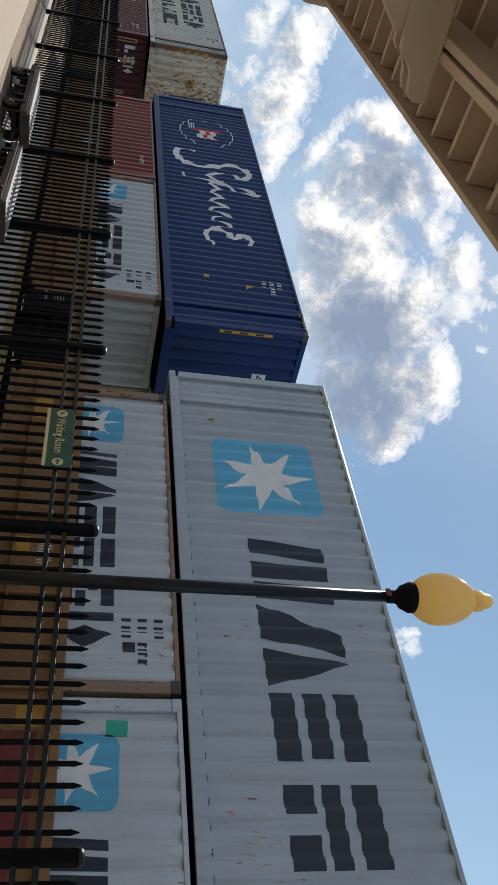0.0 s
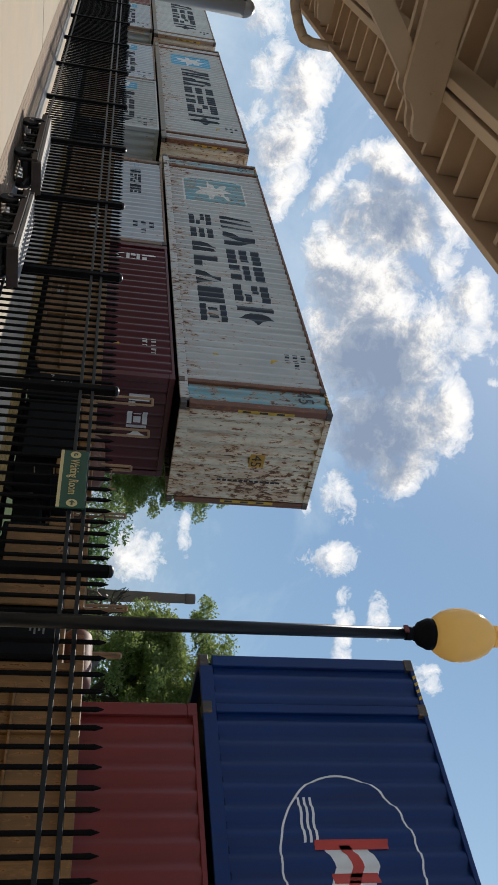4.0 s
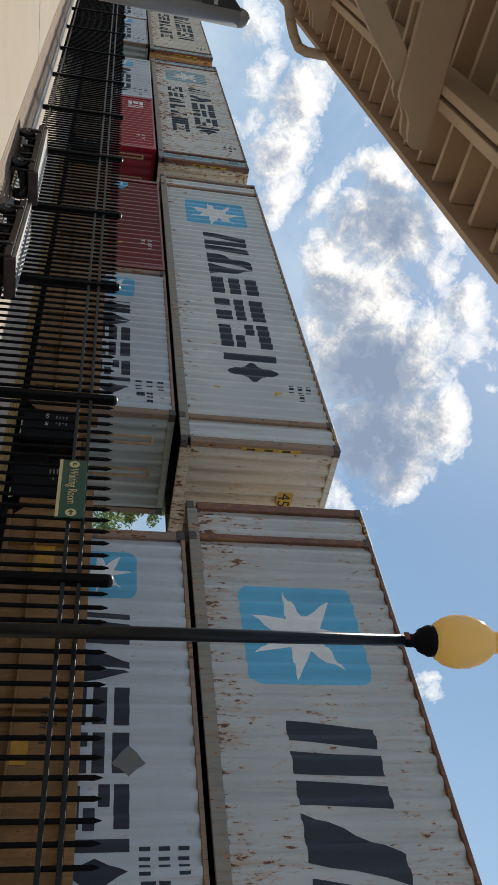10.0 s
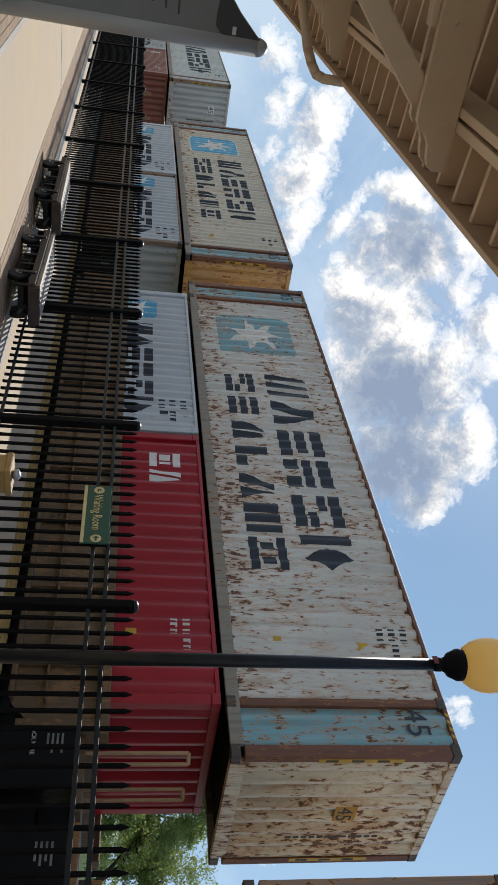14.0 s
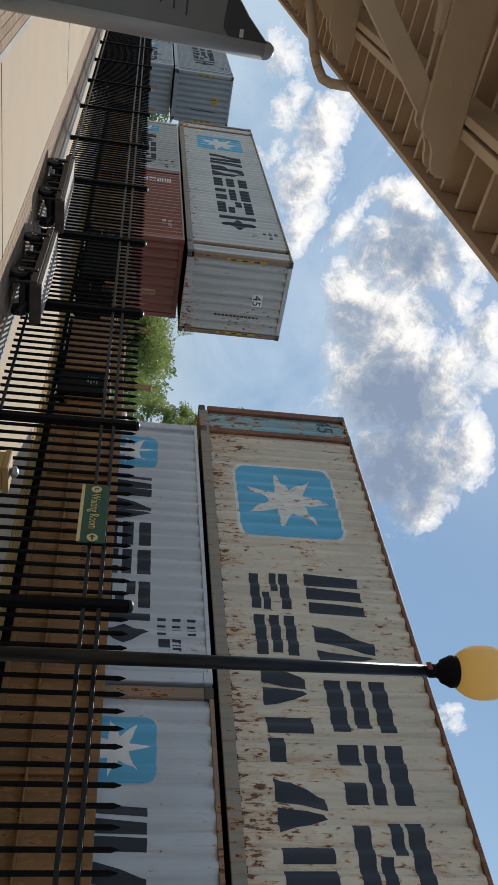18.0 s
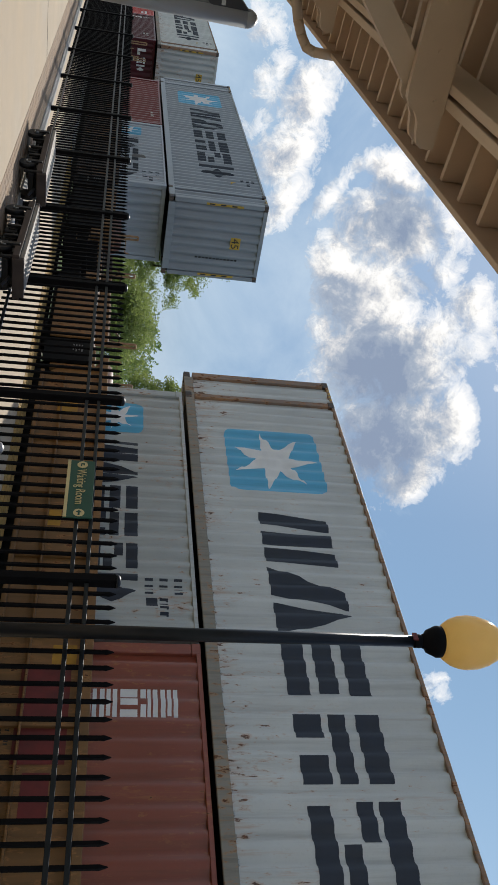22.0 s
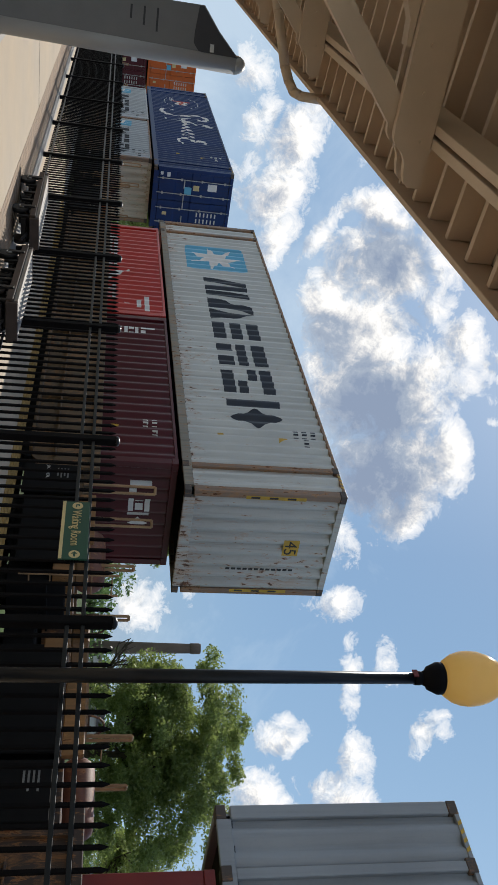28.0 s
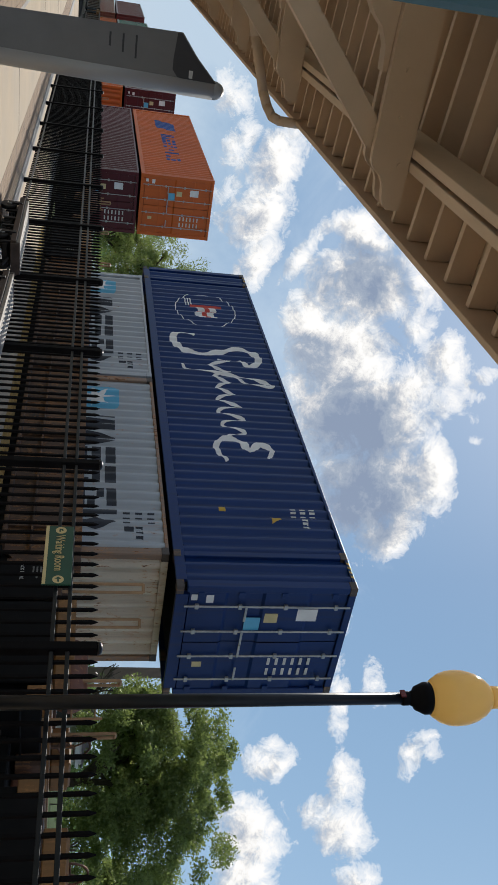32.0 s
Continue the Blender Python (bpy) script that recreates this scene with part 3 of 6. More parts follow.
# ---- fence ----
FENCE_Y, FENCE_TOP = 4.67, 1.48
POSTS = [2.74, 0.31, -2.12, -4.55, -6.98, -9.44, -11.7, -14.1, -16.5, -18.9, -21.3, -23.7, -26.1, -28.5, -30.9, -33.3, -35.7]
fence = thing("fence", "black iron picket fence with spear points and flat-capped posts", "fence", (0, FENCE_Y, 0))
post_bm = box(B(), -0.040, 0.040, -0.040, 0.040, 0.02, 1.47, 0.008)
post_me = mesh_of("post", post_bm, M["iron"])
cap_me = mesh_of("cap", lathe(B(), [(0.050, 0.0), (0.051, 0.012), (0.042, 0.026), (0.02, 0.036), (0.004, 0.038)], 12), M["iron_worn"])
picket_bm = box(B(), -0.012, 0.012, -0.012, 0.012, 0.09, 1.405)
for z0, z1, w0, w1 in ((1.400, 1.412, 0.012, 0.0128), (1.412, 1.422, 0.0128, 0.0128), (1.422, 1.47, 0.0128, 0.002)):
    r = [[picket_bm.verts.new((sx * w, sy * w, z)) for sx, sy in ((-1, -1), (1, -1), (1, 1), (-1, 1))] for z, w in ((z0, w0), (z1, w1))]
    for k in range(4):
        picket_bm.faces.new((r[0][k], r[0][(k + 1) % 4], r[1][(k + 1) % 4], r[1][k]))
picket_me = mesh_of("picket", picket_bm, M["iron"])
for k, px in enumerate(POSTS):
    p = part("post", post_me, None, fence, at=(px, 0, 0))
    part("cap", cap_me, None, p, at=(0, 0, 1.468))
    if k + 1 < len(POSTS):
        nx = POSTS[k + 1]
        for z in (1.25, 1.135, 0.16):
            part("rail", box(B(), nx + 0.045, px - 0.045, -0.018, 0.018, z - 0.016, z + 0.016, 0.003), M["iron_worn"], fence)
        n = 18
        for j in range(1, n):
            part("picket", picket_me, None, fence, at=(px + (nx - px) * j / n, 0, 0))


def text_mesh(name, words, height, material):
    cu = bpy.data.curves.new(name, "FONT")
    cu.body, cu.size, cu.extrude = words, height, 0.0015
    cu.resolution_u = 3
    ob = bpy.data.objects.new(name, cu)
    scene.collection.objects.link(ob)
    dg = bpy.context.evaluated_depsgraph_get()
    me = bpy.data.meshes.new_from_object(ob.evaluated_get(dg))
    bpy.data.objects.remove(ob)
    bpy.data.curves.remove(cu)
    me.materials.clear()
    me.materials.append(material)
    return me


def disc(bm, cx, cz, r, y0, y1, seg=20):
    return slab(bm, [(cx + r * math.cos(2 * math.pi * k / seg), cz + r * math.sin(2 * math.pi * k / seg)) for k in range(seg)], y1 - y0, lambda u, v, w: (u, y0 + w, v))


# ---- waiting room sign ----
room_sign = thing("waiting_room_sign", "dark green sign with cream lettering and arrow, fixed to the fence", "sign", (-5.55, FENCE_Y - 0.05, 1.14))
part("panel", box(B(), -0.37, 0.37, -0.008, 0.008, -0.115, 0.115, 0.002), M["green"], room_sign)
part("stripe", box(B(), -0.37, 0.37, -0.0105, -0.0085, -0.115, -0.088), M["cream"], room_sign, "cream stripe along the foot")
words = part("lettering", text_mesh("lettering", "Waiting Room", 0.125, M["cream"]), None, room_sign, "cream words")
words.rotation_euler = (radians(90), 0, 0)
words.location = (-0.245, -0.012, -0.028)
words.scale = (0.62, 0.9, 1)
part("badge", disc(B(), -0.31, 0.01, 0.045, -0.0115, -0.009), M["cream"], room_sign, "round cream badge")
for dx, dz, w, h in ((-0.322, 0.012, 0.012, 0.03), (-0.304, 0.000, 0.03, 0.012), (-0.308, 0.022, 0.012, 0.012)):
    part("badge_mark", box(B(), dx - w / 2, dx + w / 2, -0.0135, -0.012, dz - h / 2, dz + h / 2), M["green"], room_sign)
part("arrow_disc", disc(B(), 0.315, 0.01, 0.045, -0.0115, -0.009), M["cream"], room_sign, "round cream arrow badge")
part("arrow", slab(B(), [(0.285, 0.01), (0.312, 0.036), (0.312, 0.018), (0.345, 0.018), (0.345, 0.002), (0.312, 0.002), (0.312, -0.016)], 0.0015, lambda u, v, w: (u, -0.0135 + w, v)), M["green"], room_sign)
for dx in (-0.3, 0.3):
    part("bracket", box(B(), dx - 0.02, dx + 0.02, 0.008, 0.034, -0.06, 0.09), M["iron"], room_sign)

# ---- lamp post ----
lamp = thing("lamp_post", "slim black lamp post with an amber acorn globe", "street lamp", (-3.93, 4.53, 0))
lamp.scale = (1.0, 1.0, 1.018)
part("base", lathe(B(), [(0.13, 0.0), (0.13, 0.04), (0.10, 0.08), (0.085, 0.3), (0.06, 0.36)], 20), M["iron"], lamp)
part("pole", lathe(B(), [(0.050, 0.34), (0.047, 2.2), (0.042, 3.57)], 20), M["iron_worn"], lamp)
part("collar", lathe(B(), [(0.046, 3.55), (0.05, 3.56), (0.05, 3.60), (0.046, 3.61)], 20), M["iron"], lamp)
part("label", box(B(), -0.03, 0.03, -0.056, -0.044, 3.535, 3.57), M["car_maroon"], lamp, "small faded red label")
part("fitter", lathe(B(), [(0.045, 3.605), (0.06, 3.64), (0.085, 3.655), (0.105, 3.70), (0.115, 3.72), (0.115, 3.755), (0.10, 3.765)], 24), M["iron"], lamp)
globe = part("globe", lathe(B(), [(0.10, 3.755), (0.135, 3.785), (0.172, 3.84), (0.192, 3.90), (0.198, 3.96), (0.192, 4.03), (0.172, 4.10), (0.138, 4.165), (0.098, 4.21), (0.075, 4.225)], 32), M["globe"], lamp, "amber translucent acorn globe")
part("finial", lathe(B(), [(0.078, 4.222), (0.082, 4.24), (0.080, 4.29), (0.062, 4.305), (0.06, 4.33), (0.052, 4.36), (0.03, 4.385), (0.006, 4.395)], 24), M["globe"], lamp, "amber finial")

# ---- ochre post ----
stub = thing("wooden_post", "short ochre painted wooden post with capped top and steel fitting", "post", (-5.2, 3.98, 0))
part("shaft", box(B(), -0.085, 0.085, -0.085, 0.085, 0.0, 0.40, 0.006), M["bollard"], stub)
part("collar", box(B(), -0.105, 0.105, -0.105, 0.105, 0.40, 0.47, 0.006), M["bollard"], stub)
part("cap", box(B(), -0.12, 0.12, -0.12, 0.12, 0.47, 0.515, 0.008), M["bollard"], stub)
part("knob", lathe(B(), [(0.02, 0.515), (0.03, 0.52), (0.045, 0.535), (0.045, 0.56), (0.02, 0.575), (0.004, 0.58)], 14, (0.03, -0.02)), M["galv"], stub)
part("plate", box(B(), -0.05, 0.05, -0.092, -0.086, 0.1, 0.36), M["cream"], stub)


# ---- platform carts ----
def cart(x, y, length, width, turn):
    c = thing("platform_cart", "low weathered timber baggage cart on small iron wheels beside the fence", "cart", (x, y, 0), "carts by the fence", turn=turn)
    h = 0.37
    n = 5
    for k in range(n):
        y0 = -width / 2 + k * width / n
        part("plank", box(B(), -length / 2, length / 2, y0 + 0.003, y0 + width / n - 0.003, h - 0.045, h, 0.004), M["cart_deck"], c, "sun-bleached deck plank")
    for s in (-1, 1):
        part("side_beam", box(B(), -length / 2, length / 2, s * width / 2 - 0.035, s * width / 2 + 0.035, h - 0.12, h - 0.047, 0.006), M["cart_wood"], c)
        part("end_beam", box(B(), s * length / 2 - 0.035 if s > 0 else -length / 2 - 0.035, s * length / 2 + 0.035 if s > 0 else -length / 2 + 0.035, -width / 2, width / 2, h - 0.12, h + 0.004, 0.006), M["cart_wood"], c)
    for ax in (-length * 0.33, length * 0.33):
        part("axle", tube(B(), (ax, -width / 2 - 0.02, 0.13), (ax, width / 2 + 0.02, 0.13), 0.02, seg=8), M["cart_iron"], c)
        part("bolster", box(B(), ax - 0.06, ax + 0.06, -width / 2 + 0.03, width / 2 - 0.03, 0.17, h - 0.12), M["cart_iron"], c)
        for s in (-1, 1):
            w = part("wheel", tube(B(), (ax, s * width / 2 - 0.03, 0.11), (ax, s * width / 2 + 0.03, 0.11), 0.11, seg=20), M["cart_iron"], c)
            part("hub", tube(B(), (ax, s * (width / 2 + 0.03), 0.13), (ax, s * (width / 2 + 0.05), 0.13), 0.04, seg=10), M["galv"], w)
            part("fork", box(B(), ax - 0.03, ax + 0.03, s * width / 2 - 0.055, s * width / 2 - 0.035, 0.11, 0.3), M["cart_iron"], c)
        part("spring", box(B(), ax - 0.2, ax + 0.2, -0.04, 0.04, 0.15, 0.2, 0.01), M["cart_iron"], c)
    for k in range(4):
        xx = -length / 2 + 0.15 + k * (length - 0.3) / 3
        part("cross_bearer", box(B(), xx - 0.04, xx + 0.04, -width / 2 + 0.04, width / 2 - 0.04, h - 0.115, h - 0.05), M["cart_wood"], c)
    for s in (-1, 1):
        part("truss_rod", tube(B(), (-length * 0.4, s * width * 0.3, 0.16), (length * 0.4, s * width * 0.3, 0.16), 0.015, seg=6), M["cart_iron"], c)
        part("brake_box", box(B(), s * 0.12 - 0.07, s * 0.12 + 0.07, -width * 0.35, width * 0.35, 0.05, 0.2, 0.01), M["cart_iron"], c)
    for k in range(6):
        xx = -length / 2 + 0.12 + k * (length - 0.24) / 5
        part("hanger", box(B(), xx - 0.025, xx + 0.025, -width / 2 + 0.02, -width / 2 + 0.05, 0.08, h - 0.12, 0.004), M["cart_iron"], c)
        part("bearer", box(B(), xx - 0.05, xx + 0.05, -width / 2 + 0.05, width / 2 - 0.05, 0.10 + 0.03 * (k % 2), 0.17 + 0.03 * (k % 2), 0.006), M["cart_iron"], c)
    part("drawbar", tube(B(), (length / 2, 0, 0.22), (length / 2 + 0.25, 0, 0.16), 0.018, seg=8), M["cart_iron"], c)
    return c


cart(-9.42, 4.27, 1.80, 0.44, -3.0)
cart(-12.05, 4.20, 1.66, 0.44, 3.0)

# ---- grey information pylon ----
pylon = thing("information_pylon", "tall silver metal information pylon with a charcoal crest", "sign", (-7.43, 1.025, 0), turn=81)
pylon.scale = (0.84, 1.0, 1.025)
pylon_out = [(-0.26, 0.03), (0.13, 0.03), (0.21, 2.12), (0.20, 2.20), (-0.06, 1.99), (-0.26, 1.86)]
part("body", slab(B(), pylon_out, 0.12, lambda u, v, w: (u, w - 0.06, v)), M["sign_mid"], pylon, "taupe notice panel")
nose = B()
tube(nose, (0.125, 0, 0.03), (0.21, 0, 2.14), 0.088, seg=28)
bmesh.ops.create_uvsphere(nose, u_segments=28, v_segments=12, radius=0.088, matrix=Matrix.Translation((0.21, 0, 2.14)))
for f in nose.faces:
    f.smooth = True
part("edge", nose, M["sign_grey"], pylon, "broad rounded silver edge")
part("crest", slab(B(), [(0.20, 2.19), (-0.05, 1.985), (-0.25, 1.855), (-0.25, 1.82), (-0.02, 1.80), (0.07, 1.80), (0.13, 1.84), (0.165, 1.93), (0.19, 2.06)], 0.004, lambda u, v, w: (u, -0.0635 + w, v)), M["sign_dark"], pylon, "charcoal crest panel")
part("mark", box(B(), 0.06, 0.13, -0.0675, -0.065, 1.93, 1.96), M["pale_mark"], pylon)
for k in range(3):
    part("text_bar", box(B(), -0.18, 0.02 - 0.04 * k, -0.0620, -0.0604, 1.50 - 0.10 * k, 1.515 - 0.10 * k), M["sign_dark"], pylon)
part("foot", box(B(), -0.3, 0.3, -0.12, 0.12, -0.045, 0.03, 0.005), M["sign_grey"], pylon)

# ---- station canopy ----
canopy = thing("platform_canopy", "tan painted timber platform canopy on teal columns, seen from below", "canopy")
X0, X1 = -34.0, 5.0
part("fascia", box(B(), X0, X1, 1.57, 1.61, 3.20, 3.42, 0.004), M["canopy"], canopy)
part("drip_edge", box(B(), X0, X1, 1.611, 1.66, 3.36, 3.44, 0.004), M["canopy"], canopy)
SLOPE = 0.07


def roof_z(y):
    return 3.27 + SLOPE * (1.57 - y)


raft_bm = slab(B(), [(1.565, 0.0), (1.565, 0.15), (-1.6, 0.15 + SLOPE * 3.165), (-1.6, SLOPE * 3.165)], 0.045, lambda u, v, w: (w - 0.0225, u, 3.265 + v))
raft_me = mesh_of("rafter", raft_bm, M["canopy"])
SPAN = 3.245
for k in range(96):
    part("rafter", raft_me, None, canopy, at=(4.6 - k * SPAN / 9 + 0.02, 0, 0))
for k in range(23):
    y1 = 1.565 - k * 0.138
    z = roof_z(y1) + 0.148
    part("roof_board", slab(B(), [(y1, z), (y1 - 0.132, z + SLOPE * 0.132), (y1 - 0.132, z + SLOPE * 0.132 + 0.022), (y1, z + 0.022)], X1 - X0, lambda u, v, w: (X0 + w, u, v)), M["canopy_board"], canopy)
part("roof_cover", slab(B(), [(1.66, 3.45), (-1.7, 3.45 + SLOPE * 3.36), (-1.7, 3.50 + SLOPE * 3.36), (1.66, 3.50)], X1 - X0, lambda u, v, w: (X0 + w, u, v)), M["roof_skin"], canopy, "dark roof covering")
for yc in (1.02, -0.9):
    for y0, y1 in ((-0.066, -0.012), (0.012, 0.070)):
        part("purlin", box(B(), X0, X1, yc + y0, yc + y1, 3.07, roof_z(yc + y1) - 0.004, 0.004), M["canopy"], canopy)
    # near-black strip that paints the shadow gap between the two purlins
    part("purlin_spacer", box(B(), X0, X1, yc - 0.011, yc + 0.011, 3.12, roof_z(yc) - 0.01), M["gap"], canopy)
tip = [(1.00, 2.83), (1.06, 2.835), (1.10, 2.86), (1.13, 2.90), (1.18, 2.93), (1.25, 2.94), (1.30, 2.955), (1.325, 2.985), (1.325, 3.065)]
arm_out = tip + [(-1.5, 3.065), (-1.5, 2.83)]
corbel_out = [(0.06, 2.60), (0.10, 2.60), (0.2, 2.63), (0.30, 2.69), (0.36, 2.75), (0.45, 2.79), (0.58, 2.80), (0.58, 2.828), (0.06, 2.828)]


def leg_frame(x):
    """Arm planks, knee brace and column of one canopy frame."""
    for dx in (0.0, -0.155):
        part("arm", slab(B(), arm_out, 0.05, lambda u, v, w, dx=dx: (x - 0.05 + w + dx, u, v)), M["canopy"], canopy)
    part("arm_filler", box(B(), x - 0.152, x - 0.053, -1.3, 0.9, 2.86, 3.05), M["canopy"], canopy)
    part("corbel", slab(B(), corbel_out, 0.10, lambda u, v, w: (x - 0.153 + w, u, v)), M["canopy"], canopy)
    for s in (1, -1):
        out = [(s * 0.06, 2.00), (s * 0.06, 2.17), (s * 0.86, 2.86), (s * 0.99, 2.86), (s * 0.99, 2.80)]
        part("knee_brace", slab(B(), out, 0.094, lambda u, v, w: (x - 0.150 + w, u, v)), M["canopy"], canopy)
    c = part("column", box(B(), x - 0.22, x + 0.02, -0.17, 0.075, -0.04, 2.83, 0.012), M["teal"], canopy, "teal painted column")
    part("column_base", box(B(), x - 0.26, x + 0.06, -0.21, 0.15, -0.045, 0.25, 0.012), M["teal"], c)
    for by, bz in ((0.80, 2.95), (0.55, 2.93), (1.06, 3.0)):
        part("bolt", tube(B(), (x, by, bz), (x + 0.012, by, bz), 0.014, seg=8), M["canopy"], canopy)


for k in range(9):
    leg_frame(-1.62 - SPAN * k)


def pipe_run(points, r, material, parent, name="downpipe"):
    bm = B()
    for p, q in zip(points, points[1:]):
        tube(bm, p, q, r, seg=14)
    for p in points[1:-1]:
        bmesh.ops.create_uvsphere(bm, u_segments=14, v_segments=8, radius=r, matrix=Matrix.Translation(p))
    for f in bm.faces:
        f.smooth = True
    return part(name, bm, material, parent)


pipe_run([(-8.62, 1.60, 3.28), (-8.66, 1.60, 3.05), (-8.72, 1.58, 2.98), (-8.80, 1.50, 2.93), (-8.86, 1.38, 2.88), (-8.92, 0.9, 2.74), (-8.95, 0.06, 2.50), (-8.95, -0.02, 2.3), (-8.95, -0.02, 0.2)], 0.048, M["canopy"], canopy)

# ---- the train ----
HALF_W = 1.219
PITCH, DEPTH = 0.28, 0.048
RIBS = (0.0, 0.082, 0.140, 0.222)


def rib_points(x0, x1):
    """Break points along a corrugated wall, and how far each lies in."""
    n = max(1, round((x1 - x0) / PITCH))
    p = (x1 - x0) / n
    pts = []
    for k in range(n):
        for q, d in zip(RIBS, (DEPTH, DEPTH, 0.0, 0.0)):
            pts.append((x0 + (k + q / PITCH) * p, d))
    pts.append((x1, DEPTH))
    return pts


def wall(pts, z0, z1, place):
    bm = B()
    cols = [(bm.verts.new(place(x, d, z0)), bm.verts.new(place(x, d, z1))) for x, d in pts]
    for a, b in zip(cols, cols[1:]):
        bm.faces.new((a[0], b[0], b[1], a[1])).smooth = True
    return bm


def clip(poly, x, keep_right):
    out = []
    for (ax, az), (bx, bz) in zip(poly, poly[1:] + poly[:1]):
        ina, inb = (ax >= x) == keep_right or ax == x, (bx >= x) == keep_right or bx == x
        if ina:
            out.append((ax, az))
        if ina != inb and bx != ax:
            t = (x - ax) / (bx - ax)
            out.append((x, az + t * (bz - az)))
    return out


def decal(name, polys, pts, lift, material, parent, label="", place=None):
    """Paint laid over the ribs of a corrugated wall: convex polygons in (along, up), cut at each fold."""
    bm = B()
    place = place or (lambda x, d, z: (x, -HALF_W + 0.012 + d, z))
    for poly in polys:
        xs = [p[0] for p in poly]
        for (a, da), (b, db) in zip(pts, pts[1:]):
            if b <= min(xs) + 1e-6 or a >= max(xs) - 1e-6:
                continue
            q = clip(clip(list(poly), a, True), b, False)
            if len(q) < 3:
                continue
            vs = [bm.verts.new(place(x, da + (db - da) * (x - a) / (b - a) - lift, z)) for x, z in q]
            try:
                bm.faces.new(vs).smooth = True
            except ValueError:
                pass
    bmesh.ops.remove_doubles(bm, verts=bm.verts, dist=0.0004)
    me = bpy.data.meshes.new(name)
    bm.to_mesh(me)
    bm.free()
    me.materials.append(material)
    ob = part(name, me, None, parent, label)
    return tagged(ob, label, kind="stuff") if name in ("serial", "stencil", "hazard_stripes", "end_serial", "logo_lines") else ob


def rect(x0, x1, z0, z1):
    return [(x0, z0), (x1, z0), (x1, z1), (x0, z1)]


def rounded(x0, x1, z0, z1, r):
    """A rounded panel as three convex pieces."""
    def arc(cx, cz, a):
        return [(cx + r * math.cos(math.radians(a + k * 22.5)), cz + r * math.sin(math.radians(a + k * 22.5))) for k in range(5)]
    return [arc(x1 - r, z0 + r, -90) + arc(x1 - r, z1 - r, 0) + arc(x0 + r, z1 - r, 90) + arc(x0 + r, z0 + r, 180)]


def star(cx, cz, r, points=7, inner=0.40, turn=90):
    ring = [(cx + (r if k % 2 == 0 else r * inner) * math.cos(math.radians(turn + k * 180 / points)), cz + (r if k % 2 == 0 else r * inner) * math.sin(math.radians(turn + k * 180 / points))) for k in range(2 * points)]
    return [[(cx, cz), ring[k], ring[(k + 1) % (2 * points)]] for k in range(2 * points)]


SHAPES = {
    "slants": [[(0, 0), (0.24, 0), (0.32, 1), (0.08, 1)], [(0.34, 0), (0.60, 0), (0.66, 1), (0.42, 1)], [(0.70, 0), (0.96, 0), (1.0, 1), (0.76, 1)]],
    "wedge": [[(0, 0), (0.42, 0), (0.62, 1), (0.38, 1)], [(0.56, 0), (0.98, 0), (0.72, 1), (0.66, 0.9)]],
    "bars": [rect(0.0, 0.96, 0.0, 0.27), rect(0.0, 0.9, 0.38, 0.62), rect(0.0, 0.96, 0.74, 1.0)],
    "table": [rect(0, 0.95, 0.72, 1.0), rect(0, 0.95, 0.40, 0.60), rect(0, 0.34, 0, 0.32), rect(0.58, 0.95, 0, 0.32)],
    "steps": [rect(0, 0.95, 0.76, 1.0), rect(0, 0.48, 0.52, 0.70), rect(0.50, 0.97, 0.30, 0.48), rect(0.03, 0.95, 0, 0.24)],
    "arrow": [rect(0, 0.28, 0, 1), [(0.36, 0.5), (0.66, 0.02), (0.96, 0.5), (0.66, 0.98)]],
    "corner": [rect(0, 0.34, 0.0, 1), rect(0.42, 0.92, 0.0, 0.34)],
    "pair": [rect(0.0, 0.26, 0, 1), rect(0.36, 0.60, 0, 1), rect(0.70, 0.95, 0, 1)],
    "tank": [rect(0, 0.95, 0.76, 1.0), rect(0, 0.95, 0.0, 0.24), rect(0.12, 0.40, 0.32, 0.68), rect(0.56, 0.84, 0.32, 0.68)],
}
SIX = ("slants", "wedge", "bars", "table", "steps", "arrow")
SEVEN = ("steps", "bars", "wedge", "corner", "wedge", "pair", "tank")


def shape_row(kinds, x0, x1, z0, z1, gap=0.16):
    """Plain painted shapes in a row, one list of polygons for each."""
    w = (x1 - x0) / len(kinds)
    return [[[(x0 + k * w + u * w * (1 - gap), z0 + v * (z1 - z0)) for u, v in p] for p in SHAPES[kind]] for k, kind in enumerate(kinds)]


def shape_spans(kinds, ends, z0, z1):
    """Plain painted shapes, each with its own start and end."""
    return [[[(a + u * 1.03 * (b - a), z0 + v * (z1 - z0)) for u, v in p] for p in SHAPES[kind]] for kind, a, b in zip(kinds, ends[::2], ends[1::2])]


def shape_stack(kinds, x0, x1, z_top, h, gap=0.15):
    """Plain painted shapes one under another."""
    return [[[(x0 + u * (x1 - x0), z_top - (k + 1) * h + v * h * (1 - gap)) for u, v in p] for p in SHAPES[kind]] for k, kind in enumerate(kinds)]


